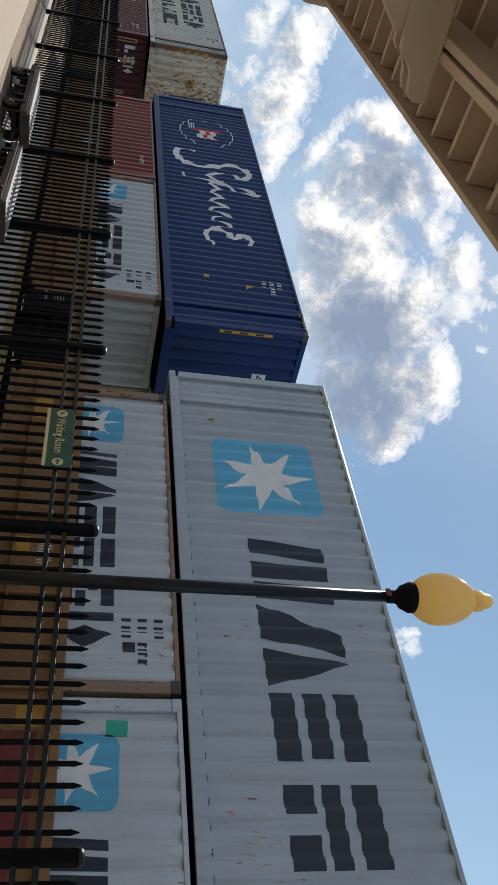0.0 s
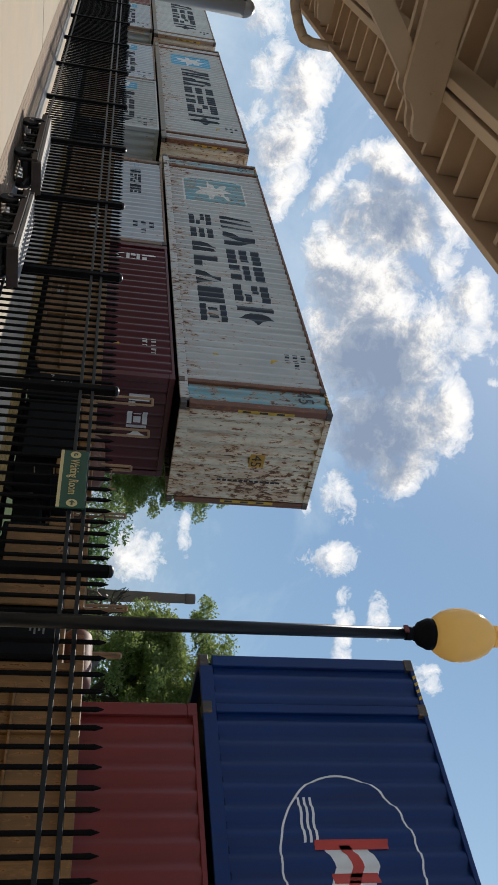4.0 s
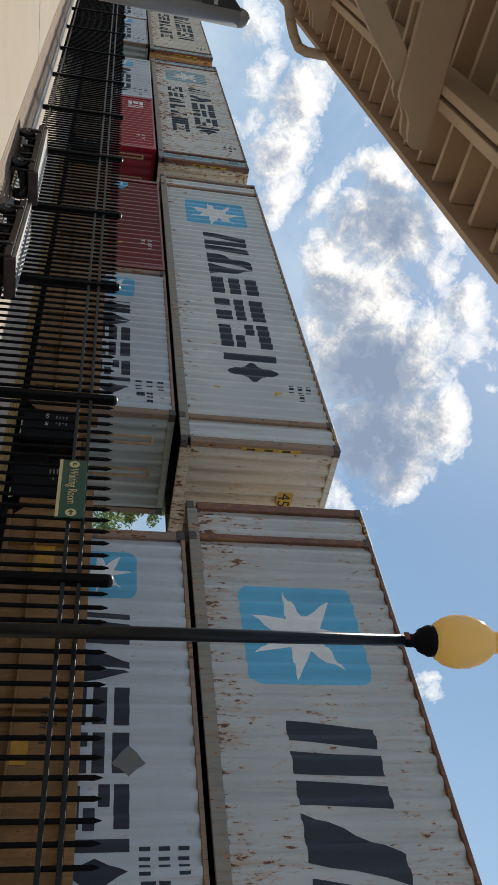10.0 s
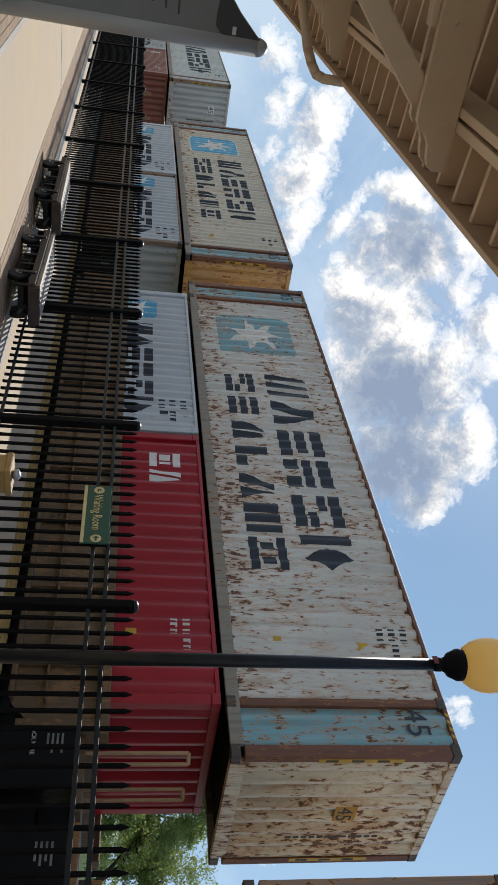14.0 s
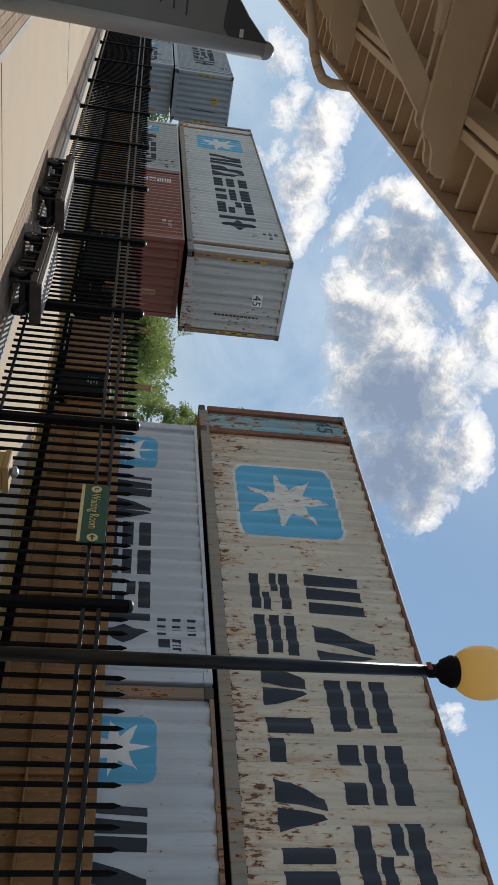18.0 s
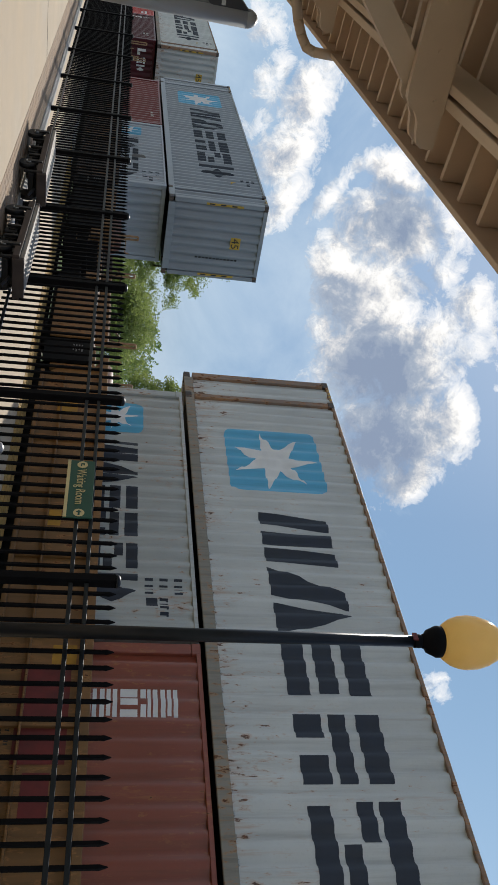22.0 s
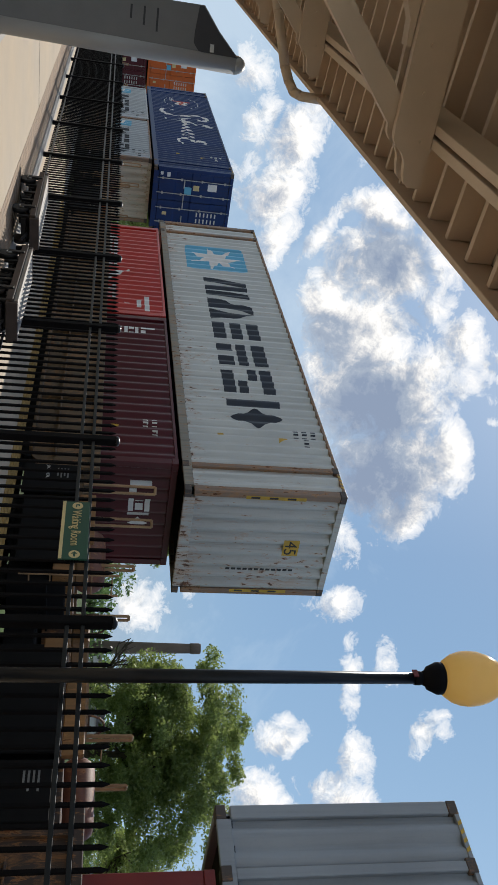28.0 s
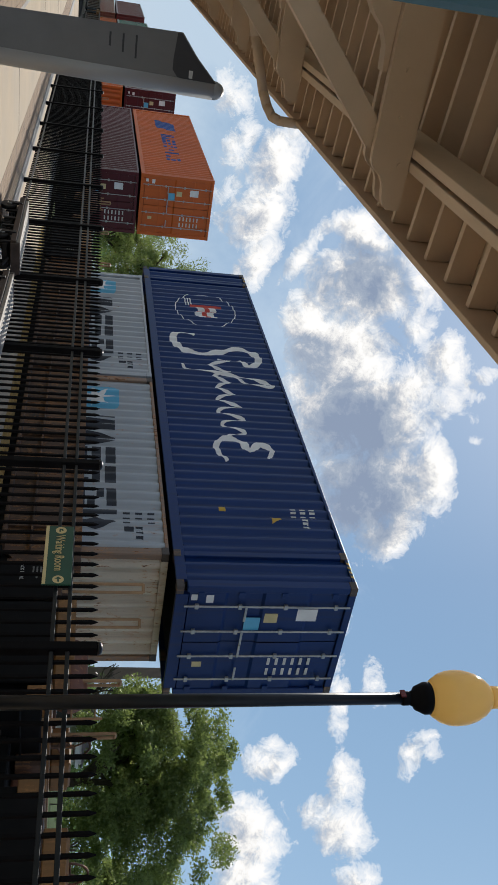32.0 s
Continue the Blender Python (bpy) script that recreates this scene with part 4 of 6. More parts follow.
def ribbon(points, width):
    """A brush stroke: quads along a line, with a width for each point."""
    polys, sides = [], []
    n = len(points)
    for k in range(n - 1):
        (ax, az), (bx, bz) = points[k], points[k + 1]
        dx, dz = bx - ax, bz - az
        l = math.hypot(dx, dz) or 1
        sides.append((-dz / l, dx / l))
    rims = []
    for k, (x, z) in enumerate(points):
        (px, pz), (qx, qz) = sides[max(0, k - 1)], sides[min(n - 2, k)]
        mx, mz = px + qx, pz + qz
        m = math.hypot(mx, mz) or 1
        w = width(k / (n - 1))
        rims.append(((x + mx / m * w, z + mz / m * w), (x - mx / m * w, z - mz / m * w)))
    for a, b in zip(rims, rims[1:]):
        polys.append([a[0], a[1], b[1], b[0]])
    return polys


def smooth_line(pts, n=6):
    """A Catmull-Rom line through the points."""
    out = []
    p = [pts[0]] + list(pts) + [pts[-1]]
    for k in range(1, len(p) - 2):
        for q in range(n):
            t = q / n
            out.append(tuple(0.5 * (2 * p[k][i] + (p[k + 1][i] - p[k - 1][i]) * t + (2 * p[k - 1][i] - 5 * p[k][i] + 4 * p[k + 1][i] - p[k + 2][i]) * t * t
                                    + (3 * p[k][i] - p[k - 1][i] - 3 * p[k + 1][i] + p[k + 2][i]) * t ** 3) for i in (0, 1)))
    return out + [pts[-1]]


def script(L):
    """A brushed flourish: one tall sweeping curl, a slash, a run of low waves and a closing double curl."""
    strokes = []
    strokes.append((smooth_line([(L + 5.62, 2.02), (L + 5.92, 2.22), (L + 5.72, 2.48), (L + 5.3, 2.46), (L + 5.08, 2.1), (L + 5.2, 1.7), (L + 5.42, 1.3), (L + 5.36, 0.86), (L + 4.98, 0.56), (L + 4.5, 0.52), (L + 4.28, 0.76), (L + 4.42, 1.06)]), 0.115, 0.4))
    strokes.append((smooth_line([(L + 6.05, 0.62), (L + 6.22, 0.72), (L + 6.3, 1.1), (L + 6.46, 1.8), (L + 6.72, 2.5), (L + 6.92, 2.62), (L + 6.86, 2.2), (L + 6.55, 1.75)]), 0.055, 0.5))
    waves = [(L + 5.6 + 3.75 * t + 0.03 * math.sin(2 * math.pi * 7 * t + 1.2), 1.50 + (0.22 + 0.05 * math.cos(9 * t)) * math.sin(2 * math.pi * 7 * t)) for t in [k / 120 for k in range(121)]]
    strokes.append((waves, 0.040, 0.9))
    strokes.append((smooth_line([(L + 9.95, 2.02), (L + 9.6, 2.16), (L + 9.42, 1.92), (L + 9.66, 1.70), (L + 9.35, 1.56), (L + 9.24, 1.22), (L + 9.6, 1.02), (L + 10.05, 1.2)]), 0.085, 0.4))
    return [ribbon(s, lambda t, w=w, e=e: w * (e + (1 - e) * math.sin(math.pi * min(1, max(0, t))))) for s, w, e in strokes]


def bars(x0, z_top, rows, size=0.085):
    """Rows of small stencil bars that stand for serial numbers."""
    polys = []
    for r, groups in enumerate(rows):
        x = x0
        z = z_top - r * size * 1.75
        for g in groups:
            for _ in range(g):
                polys.append(rect(x, x + size * 0.34, z - size, z))
                if (g + r) % 2:
                    polys.append(rect(x + size * 0.34, x + size * 0.52, z - size * 0.25, z))
                x += size * 0.74
            x += size * 0.7
    return polys


CACHE = {}


def shared(key, make):
    if key not in CACHE:
        CACHE[key] = make()
    return CACHE[key]


TEXT45 = {}


def number45(material_name, height):
    key = (material_name, height)
    if key not in TEXT45:
        TEXT45[key] = text_mesh("size_number", "45", height, M[material_name])
    return TEXT45[key]


def container(label, length, height, paint, group, end="plain", end_paint=None, post=None, bands=None, marks=(), tag45=None, rust_rail=None, end_shapes=False):
    """A shipping container: near side to -y, centred on x, floor at z = 0."""
    c = thing("shipping_container", label, "container", group=group)
    P = PAINT[paint]
    PE = PAINT[end_paint] if end_paint else P
    PP = M[post] if post else P
    PR = M[rust_rail] if rust_rail else P
    PT = PP if post else P
    PC = M["casting"] if post or paint in ("blue", "bluegrey", "grey") else P
    hl = length / 2
    key = (length, height)
    spans = [(-hl + 0.17, hl - 0.17)]
    if length > 13:
        spans = [(-hl + 0.17, -6.11), (-5.99, 5.99), (6.11, hl - 0.17)]
    z0, z1 = (0.12 if length > 13 else 0.15), height - 0.06
    drop = 0.05 if length > 13 else 0.0
    for side in (-1, 1):
        for i, (a, b) in enumerate(spans):
            pm = P
            if bands and len(spans) == 3 and i in bands:
                pm = M["sky_blue_rust"]
            ink = pm.name
            me = shared(key + (side, i, ink), lambda: mesh_of("side_wall", wall(rib_points(a, b), z0, z1, lambda x, d, z: (x, side * (HALF_W - 0.012 - d), z)), pm))
            part("side_wall", me, None, c)
        for zz, nm in ((0.0, "bottom_rail"), (height - 0.06, "top_rail")):
            hgt = z0 if nm == "bottom_rail" else 0.06
            low = zz - drop if nm == "bottom_rail" else zz
            me = shared(key + (side, nm, PR.name, PT.name), lambda: mesh_of(nm, box(B(), -hl + 0.17, hl - 0.17, side * HALF_W - (0.06 if side > 0 else 0), side * HALF_W + (0.06 if side < 0 else 0), low, zz + hgt, 0.006), PT if nm == "top_rail" else PR))
            part(nm, me, None, c)
    for ex in (-1, 1):
        has_doors = end == "doors" and ex == 1
        if not has_doors:
            me = shared(key + ("end", ex, PE.name), lambda: mesh_of("end_wall", wall(rib_points(-HALF_W + 0.1, HALF_W - 0.1), z0, z1, lambda y, d, z: (ex * (hl - 0.014 - d * 1.9), y, z)), PE))
            part("end_wall", me, None, c)
        for nm, za, zb in (("end_sill", -drop, 0.15), ("end_header", height - 0.12, height)):
            me = shared(key + (nm, ex, PE.name), lambda: mesh_of(nm, box(B(), ex * hl - (0.10 if ex > 0 else 0), ex * hl + (0.10 if ex < 0 else 0), -HALF_W + 0.165, HALF_W - 0.165, za, zb, 0.006), PE))
            part(nm, me, None, c)
        for sy in (-1, 1):
            me = shared(key + ("post", ex, sy, PP.name), lambda: mesh_of("corner_post", box(B(), min(ex * hl, ex * (hl - 0.165)), max(ex * hl, ex * (hl - 0.165)), min(sy * HALF_W, sy * (HALF_W - 0.13)), max(sy * HALF_W, sy * (HALF_W - 0.13)), 0.12, height - 0.12, 0.01), PP))
            part("corner_post", me, None, c)
            if length > 13:
                me = shared(key + ("stack_post", ex, sy, PP.name), lambda: mesh_of("stacking_post", box(B(), ex * 6.05 - 0.06, ex * 6.05 + 0.06, min(sy * HALF_W, sy * (HALF_W - 0.11)), max(sy * HALF_W, sy * (HALF_W - 0.11)), 0.12, height - 0.10, 0.008), PP))
                part("stacking_post", me, None, c)
            for zc in (-drop, height - 0.118):
                me = shared(key + ("cast", ex, sy, zc, PC.name), lambda: casting(ex * (hl - 0.085), sy * (HALF_W - 0.078), zc, PC))
                part("corner_casting", me, None, c)
                if length > 13:
                    me = shared(key + ("cast40", ex, sy, zc, PC.name), lambda: casting(ex * 6.05, sy * (HALF_W - 0.074), zc, PC))
                    part("corner_casting", me, None, c)
    part("roof", shared(key + ("roof", paint), lambda: mesh_of("roof", box(B(), -hl + 0.1, hl - 0.1, -HALF_W + 0.05, HALF_W - 0.05, height - 0.06, height - 0.012), P)), None, c)
    part("floor", shared(key + ("floor",), lambda: mesh_of("floor", box(B(), -hl + 0.1, hl - 0.1, -HALF_W + 0.06, HALF_W - 0.06, 0.05, 0.145), M["car_black"])), None, c)
    if end == "doors":
        doors(c, hl, height, P)
    near = [q for a, b in spans for q in rib_points(a, b)]
    for name, polys, mat, lift, lab in marks:
        for step, group_of in enumerate(polys if isinstance(polys[0][0], list) and isinstance(polys[0][0][0], tuple) else [polys]):
            pieces = [[p] for p in group_of] if name == "wordmark_shape" else [group_of]
            for piece in pieces:
                decal(name, piece, near, lift + (0.0012 * step if name == "wordmark_stroke" else 0), M[mat], c, lab)
    if end_shapes:
        pts_end = rib_points(-HALF_W + 0.1, HALF_W - 0.1)
        for g in shape_row(("corner", "tank", "arrow"), -0.75, 0.35, 1.75, 2.15):
            decal("wordmark_shape", g, pts_end, 0.003, M["white"], c, "white painted shape", lambda y, d, z: (hl - 0.014 - d * 1.9, y, z))
    if length > 13:
        for ex in (-1, 1):
            stripes = [[(ex * (6.2 + 0.11 * k), height - 0.057), (ex * (6.2 + 0.11 * k + 0.05), height - 0.057), (ex * (6.2 + 0.11 * k + 0.08), height - 0.006), (ex * (6.2 + 0.11 * k + 0.03), height - 0.006)] for k in range(4)]
            decal("hazard_stripes", stripes, [(-9, -0.012), (9, -0.012)], 0.003, M["yellow"], c, "yellow hazard stripes")
    if tag45:
        where, back, ink = tag45
        if where == "side":
            part("size_plate", box(B(), hl - 0.012, hl - 0.008, -0.12, 0.2, height - 1.42, height - 1.12), M["car_yellow"], c, "worn yellow size plate")
            t = part("size_number", number45("black_mark", 0.30), None, c, "stencilled size number")
            t.rotation_euler, t.location = (radians(90), 0, radians(90)), (hl - 0.005, -0.10, height - 1.38)
        if where == "end":
            part("size_plate", box(B(), hl - 0.016, hl - 0.012, -0.15, 0.22, height - 0.98, height - 0.68), M[back], c, "size plate on the end wall") if back else None
            t = part("size_number", number45(ink, 0.34), None, c, "stencilled size number")
            t.rotation_euler, t.location = (radians(90), 0, radians(90)), (hl - 0.009, -0.13, height - 0.95)
        else:
            for nx in (6.14, -6.66):
                t = part("size_number", number45(ink, 0.44), None, c, "stencilled size number")
                t.rotation_euler, t.location = (radians(90), 0, 0), (nx, -HALF_W + 0.006, height - 0.62)
        strip = M["yellow"]
        for sy in (-1, 1):
            part("height_strip", box(B(), hl + 0.001, hl + 0.004, sy * (HALF_W - 0.10) - 0.035, sy * (HALF_W - 0.10) + 0.035, 1.05, 2.15), strip, c, "yellow warning strip on the corner post")
            for q in range(3):
                part("strip_mark", box(B(), hl + 0.005, hl + 0.007, sy * (HALF_W - 0.10) - 0.02, sy * (HALF_W - 0.10) + 0.02, 1.14 + q * 0.33, 1.30 + q * 0.33), M["black_mark"], c)
        decal("end_serial", [rect(0.55, 0.60, 0.9 + 0.11 * k, 0.98 + 0.11 * k) for k in range(12)], [(-2, 0.0), (2, 0.0)], 0.004, M["black_mark"], c, "", lambda y, d, z: (hl - 0.014 - d, y, z))
    return c


def casting(x, y, z, mat):
    bm = box(B(), x - 0.089, x + 0.089, y - 0.083, y + 0.083, z - 0.002, z + 0.120, 0.008)
    s = -1 if y < 0 else 1
    for dx in (0.0,):
        tube(bm, (x + dx, y + s * 0.078, z + 0.06), (x + dx, y + s * 0.0845, z + 0.06), 0.03, seg=10)
    return mesh_of("corner_casting", bm, mat)


def doors(c, hl, height, P):
    for sy in (-1, 1):
        y0, y1 = (0.01, HALF_W - 0.135) if sy > 0 else (-HALF_W + 0.135, -0.01)
        bm = B()
        zs = [0.17, 0.75, 0.80, 1.35, 1.40, height - 0.78, height - 0.73, height - 0.13]
        dep = [0, 0, 0.03, 0.03, 0, 0, 0.03, 0.03]
        cols = [(bm.verts.new((hl - 0.02 - d, y0, z)), bm.verts.new((hl - 0.02 - d, y1, z))) for z, d in zip(zs, dep)]
        for a, b in zip(cols, cols[1:]):
            bm.faces.new((a[0], a[1], b[1], b[0]))
        leaf = part("door", bm, P, c)
        for dy in (0.28, 0.82):
            yy = sy * dy
            part("lock_rod", tube(B(), (hl + 0.018, yy, 0.1), (hl + 0.018, yy, height - 0.06), 0.017, seg=8), M["galv"], leaf, "galvanised lock rod")
            for z in (0.3, 1.0, 1.75, height - 0.3):
                part("rod_guide", box(B(), hl - 0.005, hl + 0.04, yy - 0.045, yy + 0.045, z - 0.03, z + 0.03, 0.004), M["galv"], leaf)
            part("lock_handle", box(B(), hl + 0.036, hl + 0.05, min(yy, yy - sy * 0.3), max(yy, yy - sy * 0.3), 1.08, 1.12, 0.004), M["galv"], leaf)
        for z in (0.35, 1.0, 1.7, height - 0.35):
            part("hinge", box(B(), hl - 0.01, hl + 0.014, sy * (HALF_W - 0.16) - 0.05, sy * (HALF_W - 0.16) + 0.05, z - 0.05, z + 0.05, 0.004), P, leaf)
    for y, z, w, h, m in ((-0.62, height - 0.75, 0.26, 0.34, "white"), (-0.55, 1.55, 0.20, 0.22, "cream"), (-0.42, 1.25, 0.28, 0.26, "sky_blue"), (-0.95, 0.5, 0.16, 0.12, "white"), (-0.98, 0.25, 0.12, 0.1, "white"), (0.5, 0.45, 0.12, 0.16, "cream")):
        part("label", box(B(), hl - 0.016, hl - 0.0145, y - w / 2, y + w / 2, z - h / 2, z + h / 2), M[m], c, "sticker on the door")
    for r in range(6):
        for q in range(2):
            part("data_bar", box(B(), hl - 0.0165, hl - 0.0145, 0.36 + q * 0.24, 0.52 + q * 0.24, height - 0.5 - r * 0.14 - 0.05, height - 0.5 - r * 0.14), M["pale_mark"], c)


def maersk45(H, star_mat="white", blue="sky_blue", word="navy", two=False, border=False, shift=0.0):
    """Painted livery of a long grey box: star panel near one end, then one or two rows of plain shapes."""
    L = -6.86 + shift
    if not two:
        m = [("star_panel", rounded(L + 1.82, L + 3.58, 0.60, 2.30, 0.2), blue, 0.003, "sky blue panel"),
             ("star", star(L + 2.71, 1.44, 0.80), star_mat, 0.006, "white seven-pointed star"),
             ("wordmark_shape", shape_spans(SIX, [L + x for x in (4.13, 5.27, 5.33, 6.66, 6.74, 7.70, 7.98, 8.95, 9.17, 10.15, 10.40, 11.50)], 0.99, 2.12), word, 0.003, "dark blue painted shape")]
    else:
        m = [("star_panel", rounded(L + 1.68, L + 3.52, 0.52, 2.25, 0.2), blue, 0.003, "sky blue panel"),
             ("star", star(L + 2.60, 1.38, 0.76), star_mat, 0.006, "white seven-pointed star"),
             ("wordmark_shape", shape_row(SIX, L + 4.42, L + 10.55, 1.40, 2.25), word, 0.003, "dark blue painted shape"),
             ("wordmark_shape", shape_row(SEVEN, L + 4.45, L + 10.55, 0.54, 1.14), word, 0.003, "dark blue painted shape")]
        if border:
            m.insert(0, ("star_border", rounded(L + 1.63, L + 3.57, 0.47, 2.30, 0.22), star_mat, 0.0015, "white border of the panel"))
    m.append(("serial", bars(L + 12.35 - 0.75, H - 0.22, [(4,), (3, 3), (4,)], 0.10), word, 0.003, "dark serial bars"))
    m.append(("warning_label", [[(L + 11.80, H - 1.0), (L + 12.0, H - 1.0), (L + 11.9, H - 0.82)]], "yellow", 0.003, "yellow warning triangle"))
    m.append(("yellow_label", [rect(L + 11.74, L + 11.86, 0.70, 0.82)], "yellow", 0.003, "yellow label"))
    return m


def maersk20(H=2.59, ink="navy", small=False):
    L = -3.03
    if small:
        return [("small_star", star(L + 0.55, H * 0.70, 0.16), "sky_blue", 0.003, "small blue star"),
                ("wordmark_shape", shape_row(SIX + ("corner", "pair", "bars"), L + 0.85, L + 2.75, H * 0.64, H * 0.76), ink, 0.003, "small dark painted shape"),
                ("serial", bars(L + 4.7, H - 0.30, [(4, 1), (3, 4), (4,)], 0.12), ink, 0.003, "dark serial bars")]
    return [("star_panel", rounded(L + 0.45, L + 1.36, 0.92, 1.86, 0.14), "sky_blue", 0.003, "sky blue panel"),
            ("star", star(L + 0.90, 1.38, 0.41), "white", 0.006, "white seven-pointed star"),
            ("wordmark_shape", shape_row(SIX, L + 1.62, L + 5.48, 1.04, 1.76, 0.12), ink, 0.003, "dark blue painted shape"),
            ("serial", bars(L + 4.95, 2.40, [(4,), (3, 4), (4,)], 0.12), ink, 0.003, "dark serial bars"),
            ("check_box", [rect(L + 5.30, L + 5.48, 1.88, 2.04)], ink, 0.003, "dark stencil box")]


def word20(kind):
    L = -3.03
    m = [("serial", bars(L + 4.6, 2.24, [(4, 3), (4,)], 0.10), "pale_mark", 0.003, "pale serial bars"),
         ("yellow_label", [rect(L + 4.75, L + 4.9, 1.35, 1.5)], "yellow", 0.003, "yellow label")]
    if kind == "three":
        m.append(("wordmark_shape", shape_stack(("corner", "tank", "arrow"), L + 0.55, L + 0.92, 2.36, 0.38), "white", 0.003, "white painted shape"))
    elif kind == "two":
        m.append(("wordmark_shape", shape_row(("tank", "wedge"), L + 0.62, L + 1.46, 1.68, 2.22, 0.06), "white", 0.003, "white painted shape"))
    else:
        m.append(("wordmark_shape", shape_stack(("bars", "table", "pair", "bars", "tank", "pair"), L + 0.72, L + 1.14, 2.30, 0.25), "white", 0.003, "white painted shape"))
    return m


def saf(H):
    L = -6.86
    ring_out = [(L + 2.75 + 1.04 * math.cos(a), 1.50 + 0.80 * math.sin(a)) for a in [2 * math.pi * k / 72 for k in range(73)]]
    flag = [[(L + 2.55, 1.18), (L + 2.8, 1.30), (L + 2.8, 1.80), (L + 2.55, 1.68)], [(L + 2.8, 1.30), (L + 3.05, 1.18), (L + 3.05, 1.68), (L + 2.8, 1.80)], [(L + 3.05, 1.18), (L + 3.3, 1.28), (L + 3.3, 1.78), (L + 3.05, 1.68)]]
    red = [[(L + 2.55, 1.37), (L + 2.8, 1.49), (L + 2.8, 1.62), (L + 2.55, 1.50)], [(L + 2.8, 1.49), (L + 3.05, 1.37), (L + 3.05, 1.50), (L + 2.8, 1.62)], [(L + 3.05, 1.37), (L + 3.3, 1.47), (L + 3.3, 1.60), (L + 3.05, 1.50)], rect(L + 2.50, L + 2.60, 1.10, 1.95), rect(L + 2.86, L + 2.99, 1.24, 1.76)]
    return [("logo_ring", ribbon(ring_out, lambda t: 0.012), "white", 0.003, "thin white oval ring"),
            ("logo_flag", flag, "white", 0.004, "white flag shape"),
            ("logo_lines", [rect(L + 1.98, L + 2.52, 0.98 + 0.07 * k, 1.01 + 0.07 * k) for k in range(3)], "white", 0.004, "thin white lines"),
            ("logo_band", red, "red_mark", 0.007, "red band on the flag"),
            ("wordmark_stroke", script(L), "white", 0.003, "white brushed stroke"),
            ("serial", bars(L + 12.35 - 0.75, H - 0.30, [(4,), (3, 4), (4,)], 0.10), "pale_mark", 0.003, "pale serial bars"),
            ("warning_label", [[(L + 11.80, H - 1.13), (L + 12.0, H - 1.13), (L + 11.9, H - 0.94)]], "yellow", 0.003, "yellow warning triangle"),
            ("yellow_label", [rect(L + 11.55, L + 11.7, 0.84, 0.96)], "yellow", 0.003, "yellow label")]


SPEED_ROWS = [(0, 0.0), (4, 21.03), (8, 42.1), (12, 63.21), (16, 84.36), (20, 105.57), (24, 126.84), (28, 148.17), (32, 169.58)]
ROLLING = []


def ride(ob, x, y, z):
    """Stand a thing on the train, x metres along it."""
    ob.location = (x, y, z)
    ROLLING.append((ob, x, y, z))
    return ob


Z_LOW, Z_HIGH = 0.215, 2.925
H45 = 2.896


def put_top(c, x, up=0.0):
    return ride(c, x, RAIL_Y, Z_HIGH + up)


def put_low(c, x, side):
    return ride(c, x + side * 3.07, RAIL_Y, Z_LOW)


def grey45(paint, label, **kw):
    m = kw.pop("marks", None) or maersk45(H45)
    return container(label, 13.716, H45, paint, "long containers on the upper row", marks=m, **kw)


def box20(paint, label, marks, **kw):
    return container(label, 6.058, 2.59, paint, "short containers on the lower row", marks=marks, **kw)


LOW_W = "pale grey steel container with star panel in a wagon"
CENTRES = [-5.9, -21.33, -40.88, -56.22, -71.58, -86.8, -102.2, -123.72, -147.05, -166.8, -186.32]

put_top(grey45("slate", "clean grey steel container with sky blue star panel", tag45=("end", None, "black_mark")), CENTRES[0])
put_low(box20("white", LOW_W, maersk20() + [("green_sticker", [rect(-2.75, -2.55, 1.7, 1.95)], "green_label", 0.003, "green sticker")]), CENTRES[0], 1)
put_low(box20("white", LOW_W, maersk20(), post="post_rust"), CENTRES[0], -1)

put_top(container("royal blue steel container with white brushed wordmark", 13.716, H45, "blue", "long containers on the upper row", marks=saf(H45), tag45=("end", "white", "black_mark")), CENTRES[1])
put_low(box20("white", LOW_W, maersk20(), end_paint="greygreen", post="post_rust"), CENTRES[1], 1)
put_low(box20("darkred", "plain dark red steel container in a well wagon", [("serial", bars(1.5, 2.3, [(4, 3)], 0.1), "pale_mark", 0.003, "pale serial bars")]), CENTRES[1], -1)

put_top(grey45("speck", "rust flecked grey steel container with two painted rows", marks=maersk45(H45, "white_rust", "sky_blue_rust", two=True, border=True), end_paint="rusty_end", post="rust", bands=(0, 2), tag45=("side", None, "black_mark")), CENTRES[2])
put_low(box20("maroon", "dark maroon steel container with white painted shapes", word20("three"), end_shapes=True), CENTRES[2], 1)
put_low(box20("white", "white steel container with a small wordmark", maersk20(small=True), post="post_rust"), CENTRES[2], -1)

put_top(grey45("speck", "grey steel container with rusty end and star panel", end_paint="rusty_end", post="rust", rust_rail="rail_grime", tag45=("end", "car_yellow", "black_mark")), CENTRES[3])
put_low(box20("greygreen", "faded grey steel container with star panel", maersk20()), CENTRES[3], 1)
put_low(box20("white", LOW_W, maersk20() + [("patch", [[(0.9, 1.55), (1.1, 1.75), (0.9, 1.95), (0.7, 1.75)]], "sign_mid", 0.007, "grey diamond mark")], post="post_rust"), CENTRES[3], -1)

